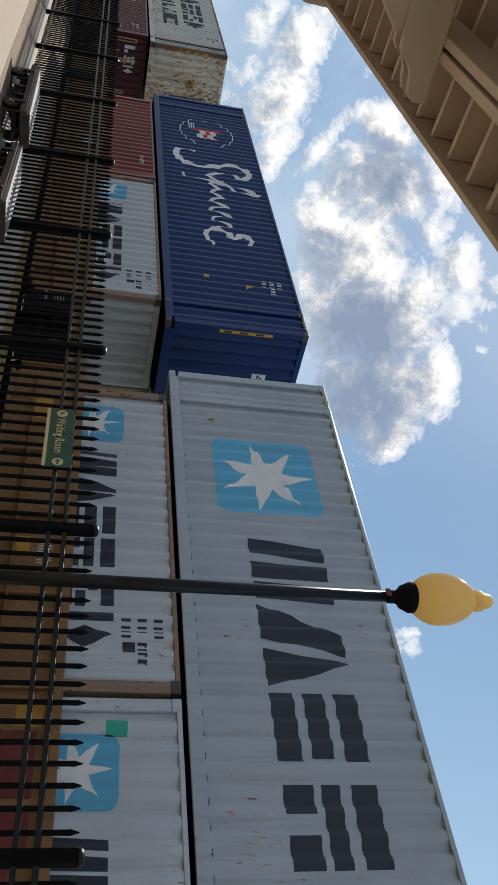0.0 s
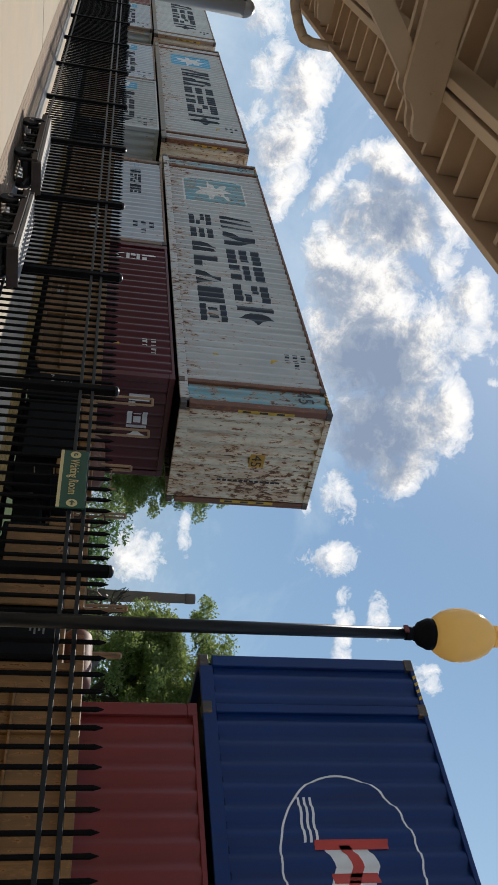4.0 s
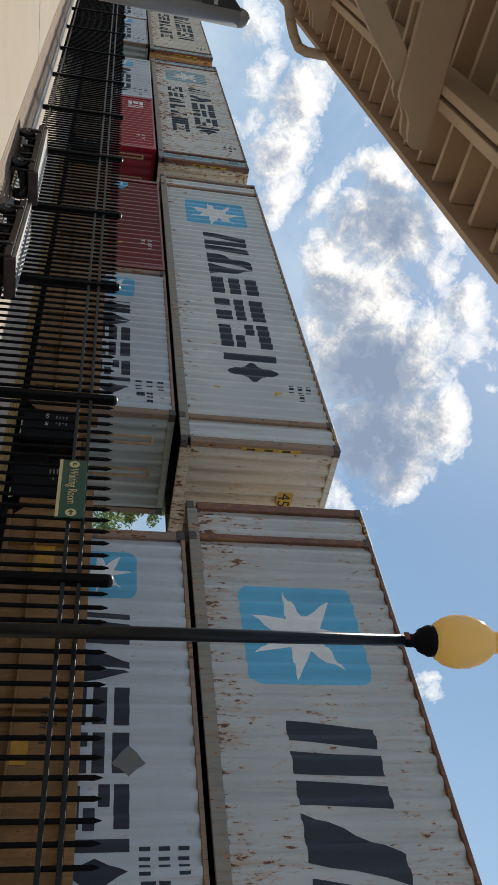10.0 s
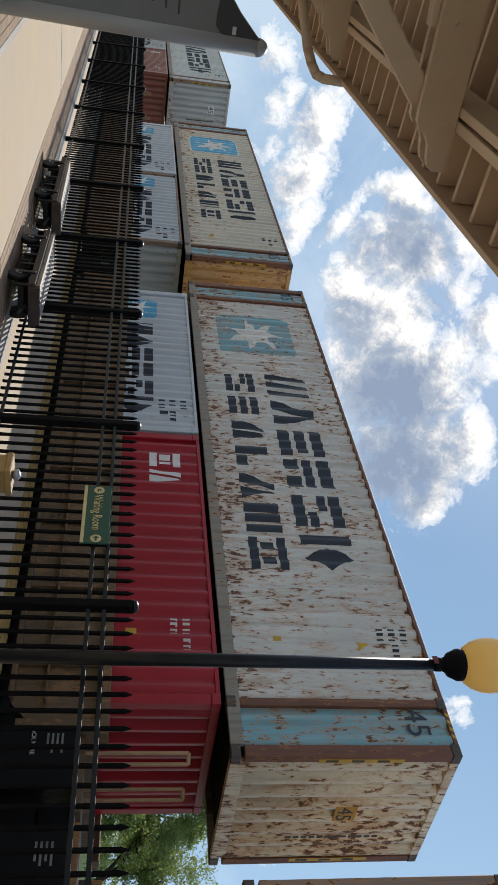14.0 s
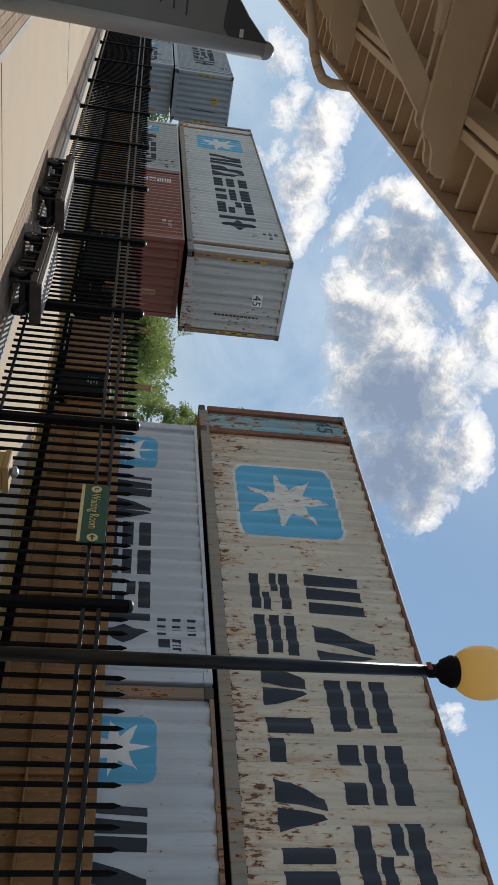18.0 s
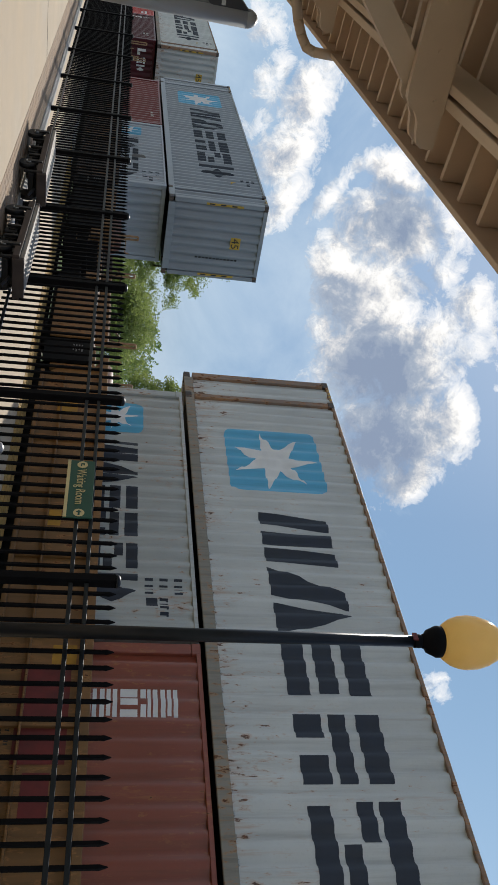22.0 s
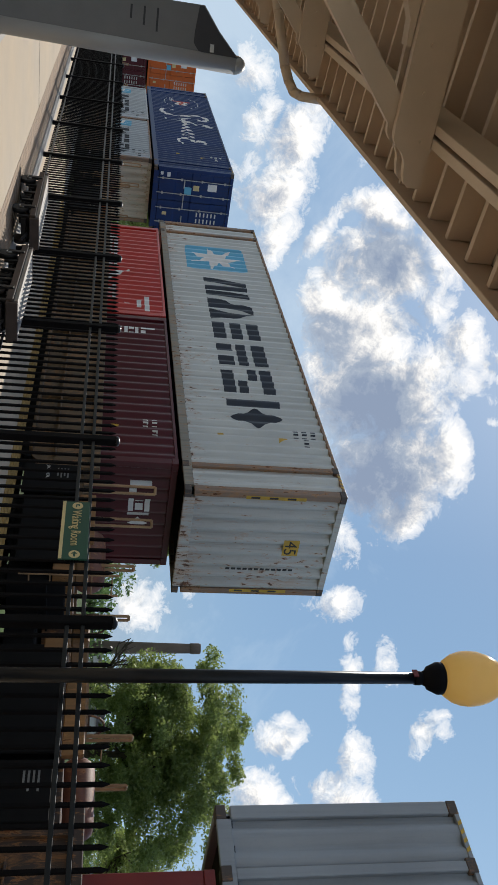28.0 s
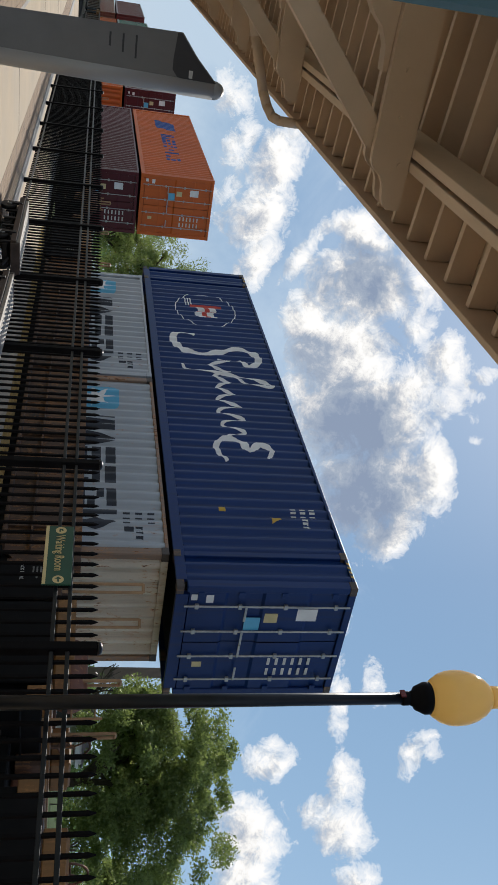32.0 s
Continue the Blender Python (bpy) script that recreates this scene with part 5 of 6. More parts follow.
put_top(grey45("grey", "grey steel container with yellow size plate on a cream end", end_paint="cream", post="post_rust", rust_rail="rail_grime", tag45=("end", "yellow", "black_mark")), CENTRES[4])
put_low(box20("white", LOW_W, maersk20(), end_paint="greygreen", post="post_rust"), CENTRES[4], 1)
put_low(box20("darkred", "dark red steel container with a small blue badge", [("badge", [[(-2.55 + 0.27 * math.cos(a), 1.50 + 0.20 * math.sin(a)) for a in [2 * math.pi * k / 18 for k in range(18)]]], "sky_blue", 0.003, "blue oval badge"),
          ("badge_mark", [rect(-2.68, -2.42, 1.47, 1.53)], "white", 0.005, "white bar on the badge"), ("serial", bars(1.2, 2.3, [(4, 3), (4,)], 0.1), "pale_mark", 0.003, "pale serial bars"), ("yellow_label", [rect(1.5, 1.66, 1.4, 1.55)], "yellow", 0.003, "yellow label")]), CENTRES[4], -1)

put_top(grey45("rusty", "rusty pale steel container with turquoise end bands", marks=maersk45(H45, "white_rust", "sky_blue_rust", two=True), end_paint="rusty_end", post="rust", rust_rail="rail_grime", bands=(0, 2), tag45=("side", None, "navy")), CENTRES[5])
put_low(box20("red", "red steel container with white painted shapes", word20("two")), CENTRES[5], 1)
put_low(box20("white", LOW_W, maersk20()), CENTRES[5], -1)

put_top(grey45("cream", "cream steel container with turquoise bands and rusty end", marks=maersk45(H45, "white_rust", "sky_blue", two=True, border=True, shift=0.22), end_paint="orange_end", post="rust", rust_rail="rail_grime", bands=(0, 2), tag45=("side", None, "navy")), CENTRES[6])
put_low(box20("white", LOW_W, maersk20(), end_paint="greygreen", post="post_rust"), CENTRES[6], 1)
put_low(box20("white", LOW_W, maersk20()), CENTRES[6], -1)

put_top(grey45("grey", "pale grey steel container with rust runs and white size plate", post="post_rust", rust_rail="rail_grime", end_paint="speck", tag45=("end", "white", "black_mark")), CENTRES[7])
put_low(box20("brownred", "brown-red steel container with white painted shapes", word20("six")), CENTRES[7], 1)
put_low(box20("greygreen", "faded grey steel container with star panel", maersk20()), CENTRES[7], -1)

put_top(grey45("bluegrey", "blue grey steel container with yellow size plate", end_paint="bluegrey", tag45=("end", "yellow", "black_mark")), CENTRES[8])
put_low(box20("slate", LOW_W, maersk20() + [("patch", [[(0.55, 1.55), (0.8, 1.78), (0.55, 2.0), (0.3, 1.78)]], "sign_mid", 0.007, "grey diamond mark")]), CENTRES[8], 1)
put_low(box20("darkred", "plain dark red steel container in a well wagon", [("serial", bars(1.5, 2.3, [(4, 3)], 0.1), "pale_mark", 0.003, "pale serial bars")]), CENTRES[8], -1)

put_top(grey45("grey", "pale grey steel container with yellow size plate", post="post_rust", rust_rail="rail_grime", end_paint="speck", tag45=("end", "yellow", "black_mark")), CENTRES[9])
put_low(box20("maroon", "dark maroon steel container with white painted shapes", word20("three"), end_shapes=True), CENTRES[9], 1)
swoosh = ribbon([(1.25 - 0.11 * k, 0.95 + 0.78 * (k / 9) ** 1.6) for k in range(10)], lambda t: 0.02 + 0.09 * math.sin(math.pi * t))
put_low(box20("brightred", "bright red steel container with white painted shapes and swoosh", [("wordmark_shape", shape_row(SIX + ("tank",), -2.55, 0.15, 1.04, 1.40), "white", 0.003, "white painted shape"), ("swoosh", swoosh, "white", 0.004, "white swoosh"),
          ("wordmark_shape", shape_row(("steps", "pair", "tank"), 1.25, 2.2, 1.02, 1.38), "white", 0.003, "white painted shape"), ("serial_plates", [rect(1.95, 2.80, 2.09, 2.21), rect(2.2, 2.55, 1.90, 2.01), rect(2.3, 2.44, 1.6, 1.72)], "white", 0.003, "white serial plates")]), CENTRES[9], -1)

put_top(container("royal blue steel container with closed doors", 13.716, H45, "blue", "long containers on the upper row", end="doors", marks=saf(H45)), CENTRES[10])
put_low(box20("slate", LOW_W, maersk20(), end_paint="cream", post="post_rust"), CENTRES[10], 1)
put_low(box20("slate", LOW_W, maersk20()), CENTRES[10], -1)

FORTY = 12.192
orange_marks = [("wordmark_shape", shape_row(SIX + ("pair", "corner", "tank"), -1.2, 3.6, 1.15, 1.75, 0.25), "deep_blue_mark", 0.003, "deep blue painted shape"), ("logo", [[(-4.2, 1.0), (-2.6, 1.0), (-2.0, 1.9), (-3.6, 1.9)]], "deep_blue_mark", 0.003, "deep blue slanted mark")]
put_top(container("orange steel container with deep blue markings and closed doors", FORTY, 2.896, "orange", "far containers", end="doors", marks=orange_marks), -209.4, 0.28)
ride(container("maroon steel container with closed doors in a well wagon", FORTY, 2.896, "maroon", "far containers", end="doors"), -209.4, RAIL_Y, Z_LOW)
put_top(container("dark red steel container with closed doors", FORTY, 2.896, "maroon", "far containers", end="doors"), -227.2)
ride(container("orange steel container in a well wagon", FORTY, 2.59, "orange", "far containers"), -227.2, RAIL_Y, Z_LOW)
put_top(container("green steel container with pale markings", FORTY, 2.59, "green", "far containers", marks=[("wordmark_shape", shape_row(SIX[:5], -2.5, 2.5, 1.0, 1.5), "pale_mark", 0.003, "pale painted shape")]), -247.5)
ride(container("orange steel container in a well wagon", FORTY, 2.59, "orange", "far containers"), -247.5, RAIL_Y, Z_LOW)
put_top(container("dark red steel container", FORTY, 2.59, "darkred", "far containers"), -264.5)
ride(container("orange steel container in a well wagon", FORTY, 2.59, "brownred", "far containers"), -264.5, RAIL_Y, Z_LOW)


# ---- well wagons ----
def well(paint, group, marks=0, seed=0, guides=False):
    w = thing("well_wagon", "tan steel well wagon with deep sides carrying containers" if paint == "tan_car" else "khaki steel well wagon with deep sides carrying containers" if paint == "khaki_car" else "dark grimy steel well wagon with deep sides carrying containers" if paint == "dark_car" else "brown steel well wagon with deep sides carrying containers", "rail wagon", group=group)
    P = M[paint]
    for s in (-1, 1):
        y0 = -1.31 if s < 0 else 1.26
        out = [(-6.55, 1.28), (-6.55, 0.52), (-6.2, 0.22), (6.2, 0.22), (6.55, 0.52), (6.55, 1.28)]
        # recessed black plate, added as painted shade below the side sill
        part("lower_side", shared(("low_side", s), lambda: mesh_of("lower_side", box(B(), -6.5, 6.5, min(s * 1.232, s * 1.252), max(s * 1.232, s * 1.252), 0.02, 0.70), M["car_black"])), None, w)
        side = part("side_sill", shared(("sill", paint, s), lambda: mesh_of("side_sill", slab(B(), out, 0.05, lambda u, v, t: (u, y0 + t, v)), P)), None, w)
        part("top_chord", shared(("chord", paint, s), lambda: mesh_of("top_chord", box(B(), -6.75, 6.75, s * 1.385 - 0.115, s * 1.385 + 0.115, 1.285, 1.40, 0.012), P)), None, w)
        part("bottom_chord", shared(("lowchord", paint, s), lambda: mesh_of("bottom_chord", box(B(), -6.15, 6.15, s * 1.37 - 0.10, s * 1.37 + 0.11, 0.17, 0.24, 0.01), P)), None, w)
        for k in range(9):
            x = -5.6 + k * 1.4
            part("stake", shared(("stake", paint, s), lambda: mesh_of("stake", box(B(), -0.035, 0.035, min(s * 1.312, s * 1.365), max(s * 1.312, s * 1.365), 0.24, 1.285, 0.006), P)), None, w, at=(x, 0, 0))
        if s < 0:
            part("flange", shared(("flange", paint), lambda: mesh_of("flange", box(B(), -6.2, 6.2, -1.42, -1.312, 0.60, 0.63, 0.006), P)), None, w)
            rnd = random.Random(seed)
            polys_pale = bars(-3.2 + rnd.random(), 1.12, [(4, 6)] if seed in (1, 2) else [(4, 3), (6, 2, 3)], 0.24 if seed in (1, 2) else 0.07) + bars(1.0 + rnd.random() * 2, 0.5, [(5, 4), (3, 6)], 0.05)
            decal("stencil", polys_pale, [(-9, 0.0), (9, 0.0)], 0.003, M["pale_mark"] if seed in (0, 1, 2) else M["black_mark"], w, "stencilled bars", lambda x, d, z: (x, -1.311 - 0.004, z))
            if marks:
                for r in (rect(-2.4, -2.05, 0.6, 0.82), rect(0.2, 0.5, 0.9, 1.2), rect(3.4, 3.7, 0.55, 0.8), rect(-5.6, -5.0, 0.55, 0.9)):
                    decal("yellow_block", [r], [(-9, 0), (9, 0)], 0.0, M["car_yellow"], w, "yellow block", lambda x, d, z: (x, -1.316, z))
                for r in (rect(0.55, 1.9, 0.55, 1.15), rect(2.0, 2.6, 0.7, 1.0)):
                    decal("maroon_block", [r], [(-9, 0), (9, 0)], 0.0, M["car_maroon"], w, "maroon block", lambda x, d, z: (x, -1.317, z))
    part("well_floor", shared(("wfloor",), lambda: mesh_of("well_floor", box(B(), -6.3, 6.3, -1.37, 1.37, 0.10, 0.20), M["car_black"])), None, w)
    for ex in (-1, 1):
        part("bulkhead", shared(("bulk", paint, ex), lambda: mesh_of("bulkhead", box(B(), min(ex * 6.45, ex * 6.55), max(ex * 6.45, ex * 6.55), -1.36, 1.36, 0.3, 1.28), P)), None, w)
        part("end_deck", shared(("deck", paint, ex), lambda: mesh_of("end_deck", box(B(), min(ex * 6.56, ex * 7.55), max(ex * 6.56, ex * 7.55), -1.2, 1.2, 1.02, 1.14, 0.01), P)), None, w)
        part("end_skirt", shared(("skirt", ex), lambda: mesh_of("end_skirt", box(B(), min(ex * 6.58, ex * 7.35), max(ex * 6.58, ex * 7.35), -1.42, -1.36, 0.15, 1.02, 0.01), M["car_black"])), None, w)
        tagged(part("data_bars", shared(("db", ex), lambda: mesh_of("data_bars", data_bars(ex), M["dim_mark"])), None, w), kind="stuff")
    for dy in (-1.15, -0.42) if guides else ():
        bm = B()
        for dxx in (-0.16, 0.16):
            tube(bm, (6.85 + dxx * 0.3, dy + dxx * 0.25, 1.14), (6.85 + dxx * 0.3, dy + dxx * 0.25, 2.36), 0.024, seg=8)
        tube(bm, (6.85 - 0.05, dy - 0.045, 2.36), (6.85 + 0.05, dy + 0.045, 2.36), 0.026, seg=8)
        part("guide_post", bm, M["post_tan"], w)
    return w


def data_bars(ex):
    bm = B()
    for k in range(4):
        a = ex * 6.95 - 0.25
        box(bm, a, a + 0.26 - 0.05 * (k % 2), -1.4245, -1.4215, 0.86 - k * 0.055, 0.885 - k * 0.055)
    return bm


M["khaki_car"] = painted_steel("khaki_wagon_paint", (0.125, 0.078, 0.036), 0.4, 0.6, 0.6)
M["post_tan"] = plain("ochre_guide_paint", (0.36, 0.22, 0.11), 0.6, 0, 0.25, 4, 40, 0.1)
TAN = ["tan_car", "tan_car", "tan_car", "tan_car", "tan_car", "khaki_car", "tan_car", "tan_car", "dark_car", "khaki_car", "brown_car"]
for k, cx in enumerate(CENTRES):
    ride(well(TAN[k], "well wagons", marks=k in (0, 3, 7), seed=k, guides=k in (0, 2, 4, 5, 9, 10)), cx, RAIL_Y, 0.0)
jack = text_mesh("stencil_words", "JACK HERE", 0.075, M["pale_mark"])
for w in [o for o, *_ in ROLLING if o.name.startswith("well_wagon")]:
    jw = part("stencil_words", jack, None, w, "pale stencilled words")
    jw.rotation_euler, jw.location = (radians(90), 0, 0), (6.62, -1.4245, 0.52)
for k, cx in enumerate((-209.4, -227.2, -247.5, -264.5)):
    ride(well("dark_car", "well wagons", seed=k + 20), cx, RAIL_Y, 0.0)


def bogie():
    b = thing("bogie", "cast steel bogie on four wheels, black with soot and shade", "bogie", group="bogies")
    for ax in (-0.88, 0.88):
        a = part("axle", tube(B(), (ax, -0.95, 0.27), (ax, 0.95, 0.27), 0.08, seg=12), M["wheel"], b)
        for s in (-1, 1):
            part("wheel", tube(tube(B(), (ax, s * 0.70, 0.27), (ax, s * 0.83, 0.27), 0.42, seg=28), (ax, s * 0.68, 0.27), (ax, s * 0.70, 0.27), 0.45, seg=28), M["wheel"], a)
    for s in (-1, 1):
        part("side_frame", slab(B(), [(-1.15, 0.20), (-1.15, 0.40), (-0.45, 0.62), (0.45, 0.62), (1.15, 0.40), (1.15, 0.20), (0.75, 0.20), (0.35, 0.02), (-0.35, 0.02), (-0.75, 0.20)], 0.16, lambda u, v, t: (u, s * 1.06 - 0.08 + t, v)), M["car_black"], b)
        for dx in (-0.16, 0, 0.16):
            part("spring", tube(B(), (dx, s * 1.06 - 0.01 * s, 0.63), (dx, s * 1.06 - 0.01 * s, 0.72), 0.06, seg=10), M["car_black"], b)
    part("bolster", box(B(), -0.22, 0.22, -1.1, 1.1, 0.64, 1.0, 0.02), M["car_black"], b)
    return b


def end_gear(flip, reach, paint):
    """Sill, coupler, ladder, brake wheel, tank and pipes at the free end of a wagon."""
    g = thing("wagon_end", "dark wagon end with coupler, ladder, rusty tank and brake wheel", "wagon end", group="wagon ends", turn=180 if flip else 0)
    part("centre_sill", box(B(), 0.0, 2.2, -0.35, 0.35, 0.66, 1.0, 0.01), M["brown_car"], g)
    part("end_sill", box(B(), 1.75, 1.95, -1.4, 1.4, 0.78, 1.1, 0.01), M["tan_car"], g)
    # two black blocks added to fill the dark space under the wagon end
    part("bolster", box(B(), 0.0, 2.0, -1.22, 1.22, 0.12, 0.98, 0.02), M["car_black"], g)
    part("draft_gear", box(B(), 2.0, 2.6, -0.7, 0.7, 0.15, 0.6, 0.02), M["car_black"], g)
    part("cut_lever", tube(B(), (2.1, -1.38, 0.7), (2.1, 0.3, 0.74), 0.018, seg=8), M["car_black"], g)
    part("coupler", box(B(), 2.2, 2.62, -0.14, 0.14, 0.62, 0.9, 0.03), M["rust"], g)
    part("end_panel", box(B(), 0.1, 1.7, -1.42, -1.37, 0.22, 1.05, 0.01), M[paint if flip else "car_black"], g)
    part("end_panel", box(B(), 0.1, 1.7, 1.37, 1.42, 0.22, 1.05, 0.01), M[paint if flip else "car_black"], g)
    part("walkway", box(B(), 0.0, 1.75, -1.3, 1.3, 1.04, 1.09, 0.006), M["brown_car"], g)
    for bx0, bx1, by0, hh in ((0.25, 0.75, -1.36, 0.26), (0.95, 1.6, -1.38, 0.22), (0.9, 1.5, 0.5, 0.3)):
        part("equipment_box", box(B(), bx0, bx1, by0, by0 + 0.55, 1.092, 1.092 + hh, 0.03), M["tan_car"], g, "tan equipment box")
    for sy in (-1, 1):
        part("deck_edge", box(B(), 0.05, 1.25, min(sy * 1.34, sy * 1.43), max(sy * 1.34, sy * 1.43), 1.10, 1.36, 0.012), M["tan_car"], g, "tan deck edge")
    lad = B()
    for y in (-1.38, -0.98):
        tube(lad, (1.97, y, 0.3), (1.97, y, 1.75), 0.018, seg=6)
    for z in (0.45, 0.75, 1.05, 1.35, 1.65):
        tube(lad, (1.97, -1.38, z), (1.97, -0.98, z), 0.012, seg=6)
    part("ladder", lad, M["post_tan"], g)
    wheel = B()
    ring = [(1.6, 0.22 * math.cos(a), 1.42 + 0.22 * math.sin(a)) for a in [2 * math.pi * k / 18 for k in range(19)]]
    for p, q in zip(ring, ring[1:]):
        tube(wheel, p, q, 0.016, seg=6)
    for k in range(0, 18, 6):
        tube(wheel, (1.6, 0, 1.42), ring[k], 0.012, seg=6)
    tube(wheel, (1.6, 0, 1.1), (1.6, 0, 1.42), 0.03, seg=8)
    part("brake_wheel", wheel, M["brown_car"], g, "brown brake wheel")
    tank = B()
    lathe(tank, [(0.02, 0.0), (0.16, 0.02), (0.23, 0.09), (0.24, 0.2), (0.24, 1.0), (0.23, 1.1), (0.16, 1.18), (0.02, 1.2)], 16)
    bmesh.ops.transform(tank, matrix=pose(0.35, -0.75, 1.32, 0, 90, 0), verts=tank.verts)
    part("air_tank", tank, M["rust"], g, "rust-pink air tank")
    hose = B()
    pts = [(1.95, 0.5, 0.8), (2.2, 0.5, 0.72), (2.4, 0.45, 0.5), (2.55, 0.3, 0.35)]
    for p, q in zip(pts, pts[1:]):
        tube(hose, p, q, 0.025, seg=8)
    part("hose", hose, M["car_black"], g)
    for y in (-0.9, 0.2):
        post_b = B()
        tube(post_b, (1.2, y, 1.09), (1.2, y, 2.0), 0.025, seg=8)
        tube(post_b, (1.2, y, 2.0), (1.2, y + 0.09, 2.0), 0.025, seg=8)
        tube(post_b, (1.2, y + 0.09, 1.09), (1.2, y + 0.09, 2.0), 0.025, seg=8)
        part("guide_post", post_b, M["post_tan"], g)
    for ch in g.children:
        for v in ch.data.vertices:
            v.co.x *= reach / 2.6
    return g


first_bogie = bogie()
JOINTS, ENDS = [], []
ALL = CENTRES + [-209.4, -227.2, -247.5, -264.5]
for a, b in zip(ALL, ALL[1:]):
    if a - b < 17:
        JOINTS.append((a + b) / 2)
    else:
        JOINTS += [a - 7.95, b + 7.95]
        reach = round((a - b - 14.7) / 2, 2)
        own = TAN[CENTRES.index(a)] if a in CENTRES else "dark_car"
        ENDS += [(a - 7.35, True, reach, "car_black" if own in ("dark_car", "khaki_car", "brown_car") else own), (b + 7.35, False, reach, "car_black")]
for k, x in enumerate(JOINTS + [1.95]):
    ride(first_bogie if k == 0 else copy_thing(first_bogie, pose(0, 0, 0)), x, RAIL_Y, 0.02)
gear = {}
for x, f, reach, paint in ENDS:
    if (f, reach, paint) in gear:
        ob = copy_thing(gear[f, reach, paint], pose(0, 0, 0, 0, 0, 180 if f else 0))
    else:
        ob = gear[f, reach, paint] = end_gear(f, reach, paint)
    ride(ob, x, RAIL_Y, 0.0)


# ---- background ----
def tree(x, y, z, height, radius, seed, leaves=5200, far=False, low=0.25):
    rnd = random.Random(seed)
    t = thing("tree", "broad leafy summer tree with dense green crown" if not far else "distant green tree beyond the track", "tree", (x, y, z), "trees beyond the track")
    bm = B()
    tips = []

    def limb(p, d, l, r, depth):
        q = p + d * l
        tube(bm, p, q, r, r * 0.68, seg=7 if depth < 2 else 5, caps=False)
        if depth >= (3 if far else 4):
            tips.append((q, depth))
            return
        for _ in range(4 if depth == 0 else 3):
            nd = (d * 0.75 + Vector((rnd.uniform(-1, 1), rnd.uniform(-1, 1), rnd.uniform(-0.25, 0.6))) * 0.9).normalized()
            limb(q, nd, l * rnd.uniform(0.62, 0.86), r * 0.62, depth + 1)
        if depth > 1:
            tips.append((q, depth))
    limb(Vector((0, 0, 0)), Vector((rnd.uniform(-0.05, 0.05), 0.02, 1)).normalized(), height * 0.24, height * 0.028, 0)
    part("trunk", bm, M["bark"], t)
    # clumps fill an uneven crown
    clumps = []
    for _ in range(190):
        a, b = rnd.uniform(0, 2 * math.pi), math.acos(rnd.uniform(-0.8, 1))
        k = rnd.uniform(0.5, 1.0) * (1 + 0.13 * math.sin(3 * a + seed) * math.sin(b))
        c = Vector((radius * k * math.sin(b) * math.cos(a), radius * k * math.sin(b) * math.sin(a), height * (0.5 + low * 0.5) + height * 0.45 * (1 - low * 0.4) * k * math.cos(b)))
        clumps.append((c, rnd.uniform(0.10, 0.20) * radius))
    top = height * (0.95 + 0.05 * low)
    for q, _ in tips:
        if math.hypot(q.x, q.y) < radius and q.z < top:
            clumps.append((q, rnd.uniform(0.07, 0.13) * radius))
    rng = np.random.RandomState(seed)
    size = radius * (0.0145 if not far else 0.05)
    pick = np.arange(leaves) % len(clumps)
    centre = np.array([tuple(c) for c, _ in clumps])[pick]
    reach = np.array([r for _, r in clumps])[pick]

    def ways(flat):
        w = rng.normal(size=(leaves, 3)) * (1, 1, flat)
        return w / np.linalg.norm(w, axis=1)[:, None]
    u = ways(0.85) * (reach * rng.random_sample(leaves) ** 0.45)[:, None]
    u[:, 2] = np.where(u[:, 2] < -0.35 * reach, -0.6 * u[:, 2], u[:, 2])
    p, ax = centre + u, ways(1.0)
    side = np.cross(ax, ways(0.6))
    side /= np.maximum(np.linalg.norm(side, axis=1), 1e-4)[:, None]
    s = (size * rng.uniform(0.6, 1.5, leaves))[:, None]
    verts = np.stack((p - ax * s, p + side * s * 0.5, p + ax * s, p - side * s * 0.5), axis=1).reshape(-1, 3)
    faces = np.arange(4 * leaves).reshape(-1, 4)
    me = bpy.data.meshes.new("crown")
    me.from_pydata(verts.tolist(), [], faces.tolist())
    me.materials.append(M["leaf_far"] if far else M["leaf"])
    part("crown", me, None, t)
    return t


def at_az(az, dist):
    return -dist * math.sin(radians(az)), dist * math.cos(radians(az))


for az, dist, top_el, width, seed, leaves, far in ((53.1, 46, 11.6, 10.6, 3, 130000, False), (36.2, 42, 12.0, 13.0, 7, 160000, False), (40.6, 60, 6.8, 3.0, 12, 28000, False), (67.3, 60, 8.6, 8.5, 5, 60000, False), (71.8, 70, 6.0, 7.0, 9, 44000, False), (62, 75, 3.8, 10, 14, 36000, False), (28.0, 55, 8.0, 10, 15, 40000, False)):
    x, y = at_az(az, dist)
    h = dist * math.tan(radians(top_el)) + 1.24 + 0.7
    tree(x, y, -0.7, h, dist * math.tan(radians(width / 2)), seed, leaves, far, low=0.05 if az < 66 else 0.1)
for k in range(26):
    az = 20 + k * 2.5
    dist = 120 + 30 * math.sin(k * 2.3)
    x, y = at_az(az, dist)
    tree(x, y, 0.0, 6.5 + 2.2 * math.sin(k * 1.7) + (3.0 if 46 < az < 51 else 0), 5.0, 100 + k, 1100, True, 0.0)

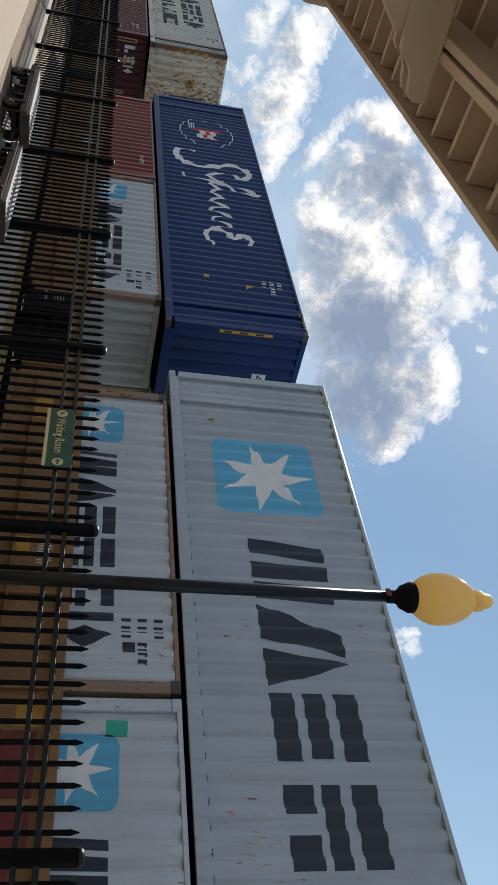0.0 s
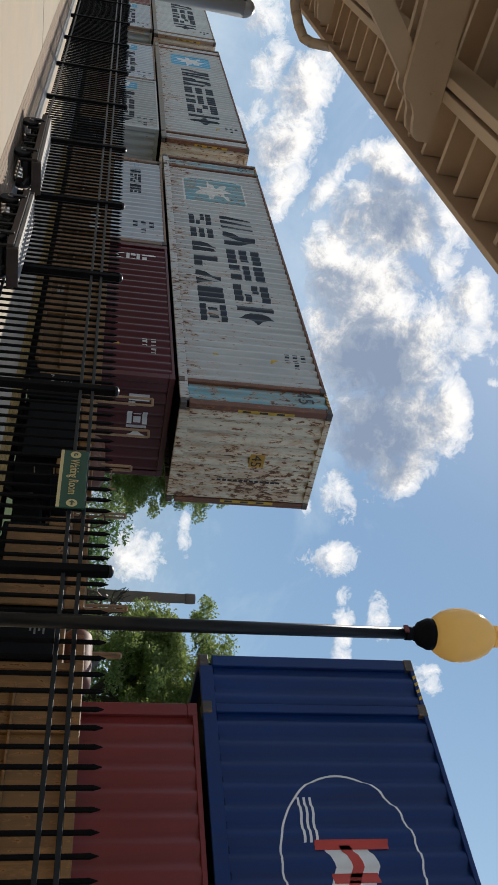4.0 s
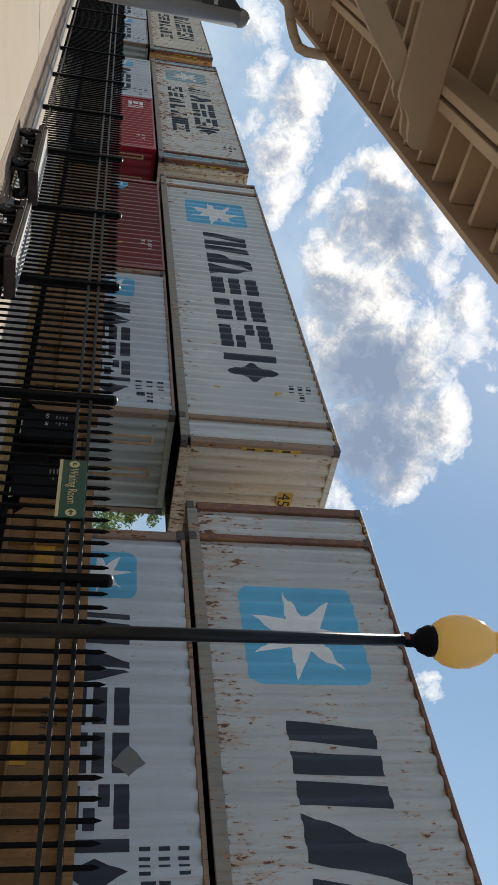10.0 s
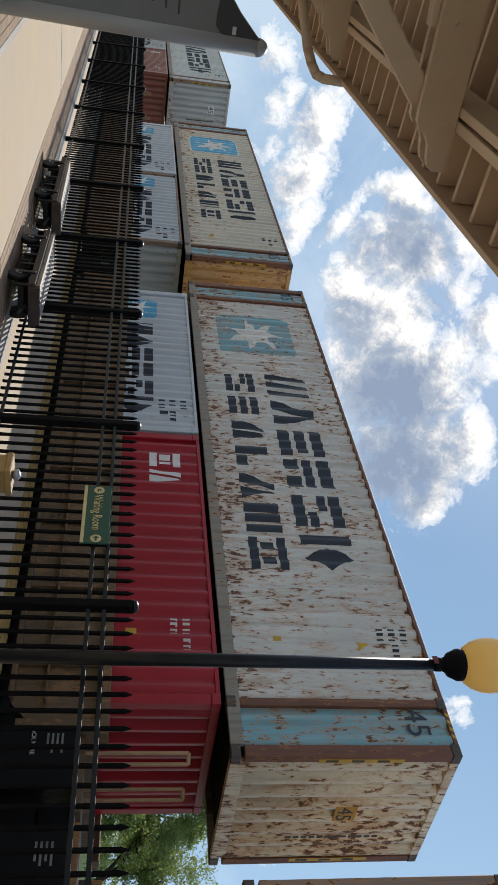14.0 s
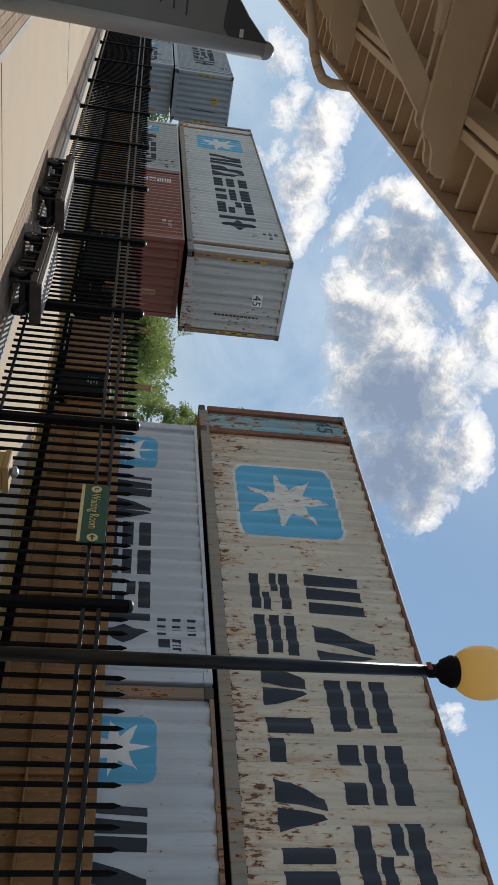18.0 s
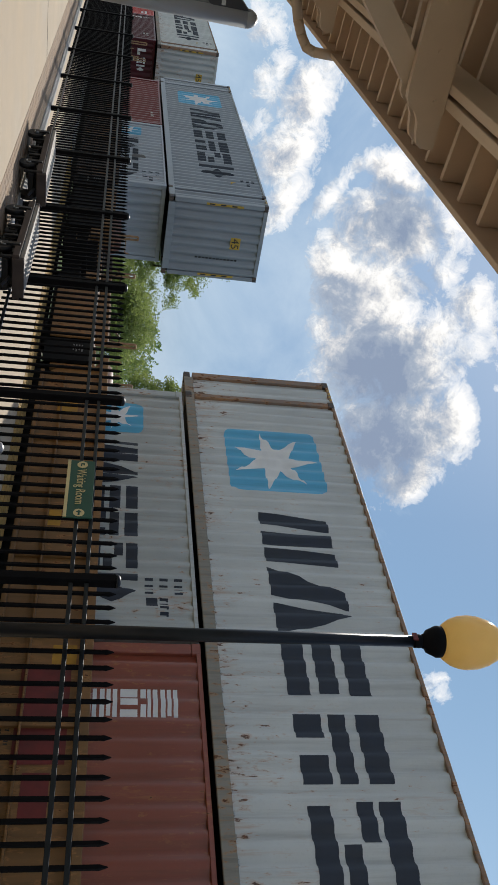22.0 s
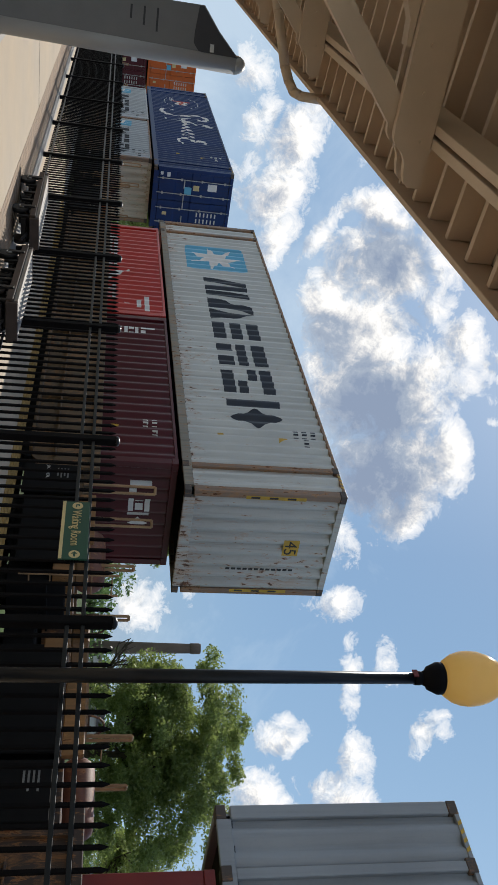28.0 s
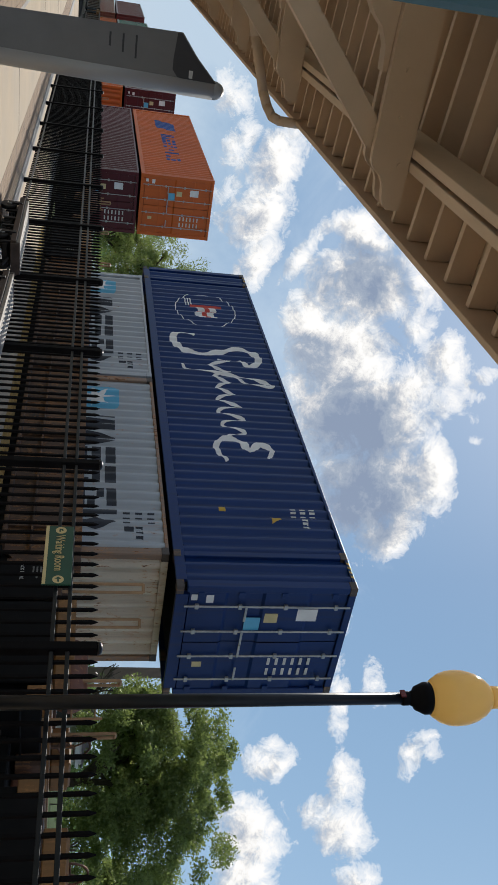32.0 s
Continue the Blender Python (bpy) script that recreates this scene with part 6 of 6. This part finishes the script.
chimney = thing("chimney_stack", "tall brown brick chimney stack with a banded top", "chimney", (*at_az(42.7, 120), -0.2))
part("shaft", lathe(B(), [(0.95, 0), (0.66, 16.4), (0.66, 16.45)], 20), M["chimney"], chimney)
part("crown_band", lathe(B(), [(0.66, 16.4), (0.74, 16.5), (0.74, 17.6), (0.7, 17.7), (0.7, 17.85), (0.45, 17.85)], 20), M["chimney"], chimney)
house = thing("house", "distant white house with a columned porch", "house", (*at_az(39.6, 82), -0.3), turn=40)
part("wall", box(B(), -3.4, 3.4, 0, 6, 0, 3.4), M["house"], house)
part("roof", slab(B(), [(-3.8, 3.4), (3.8, 3.4), (0, 4.7)], 6.6, lambda u, v, w: (u, -0.3 + w, v)), M["roof"], house)
for k in range(5):
    part("column", tube(B(), (-3.0 + 1.5 * k, -1.4, 0), (-3.0 + 1.5 * k, -1.4, 2.8), 0.16, seg=10), M["house"], house)
    if k < 4:
        wn = part("window", box(B(), -2.7 + 1.5 * k, -1.9 + 1.5 * k, -0.03, 0.02, 0.9, 2.3), M["dark_glass"], house)
        part("frame", box(B(), -2.8 + 1.5 * k, -1.8 + 1.5 * k, -0.06, -0.032, 2.3, 2.42), M["house"], wn)
part("porch_roof", box(B(), -3.6, 3.6, -1.8, -0.05, 2.8, 3.1), M["house"], house)

# ---- warning pavers and brick paving ----
pav_bm = box(B(), -0.148, 0.148, -0.156, 0.156, -0.03, 0.0)
for k in range(5):
    u = -0.24 + k * 0.10
    slab(pav_bm, [(max(-0.14, u - 0.14), -0.15 if u - 0.14 >= -0.14 else -0.15), (max(-0.14, u - 0.14) + 0.035, -0.15), (min(0.14, u + 0.14) + 0.0, 0.15), (min(0.14, u + 0.14) - 0.035, 0.15)], 0.006, lambda a, b, w: (a, b, w))
pav_me = mesh_of("paver", pav_bm, M["tactile"])
for k in range(88):
    for r in range(3):
        part("paver", pav_me, None, edge_bed, at=(-24 + k * 0.30, 7.785 + r * 0.316, 0.05))
brick_me = mesh_of("brick", box(B(), -0.0975, 0.0975, -0.0475, 0.0475, -0.045, 0.0, 0.003), M["brick"])
rest = B()
count = 0
for r in range(20):
    for k in range(70):
        x = -8.0 - k * 0.2 - (0.1 if r % 2 else 0)
        y = 1.65 - r * 0.1
        if r < 12 and k < 25:
            part("brick", brick_me, None, under_floor, at=(x, y, 0.0))
        else:
            box(rest, x - 0.0975, x + 0.0975, y - 0.0475, y + 0.0475, -0.045, 0.0)
tagged(part("brick_paving", rest, M["brick"], under_floor), kind="stuff")


def motions():
    for ob, x, y, z in ROLLING:
        turn = pose(0, 0, 0, 0, 0, math.degrees(ob.rotation_euler.z))
        walk(ob, [(t, Matrix.Translation((x + s, y, z)) @ turn) for t, s in SPEED_ROWS])


motions()
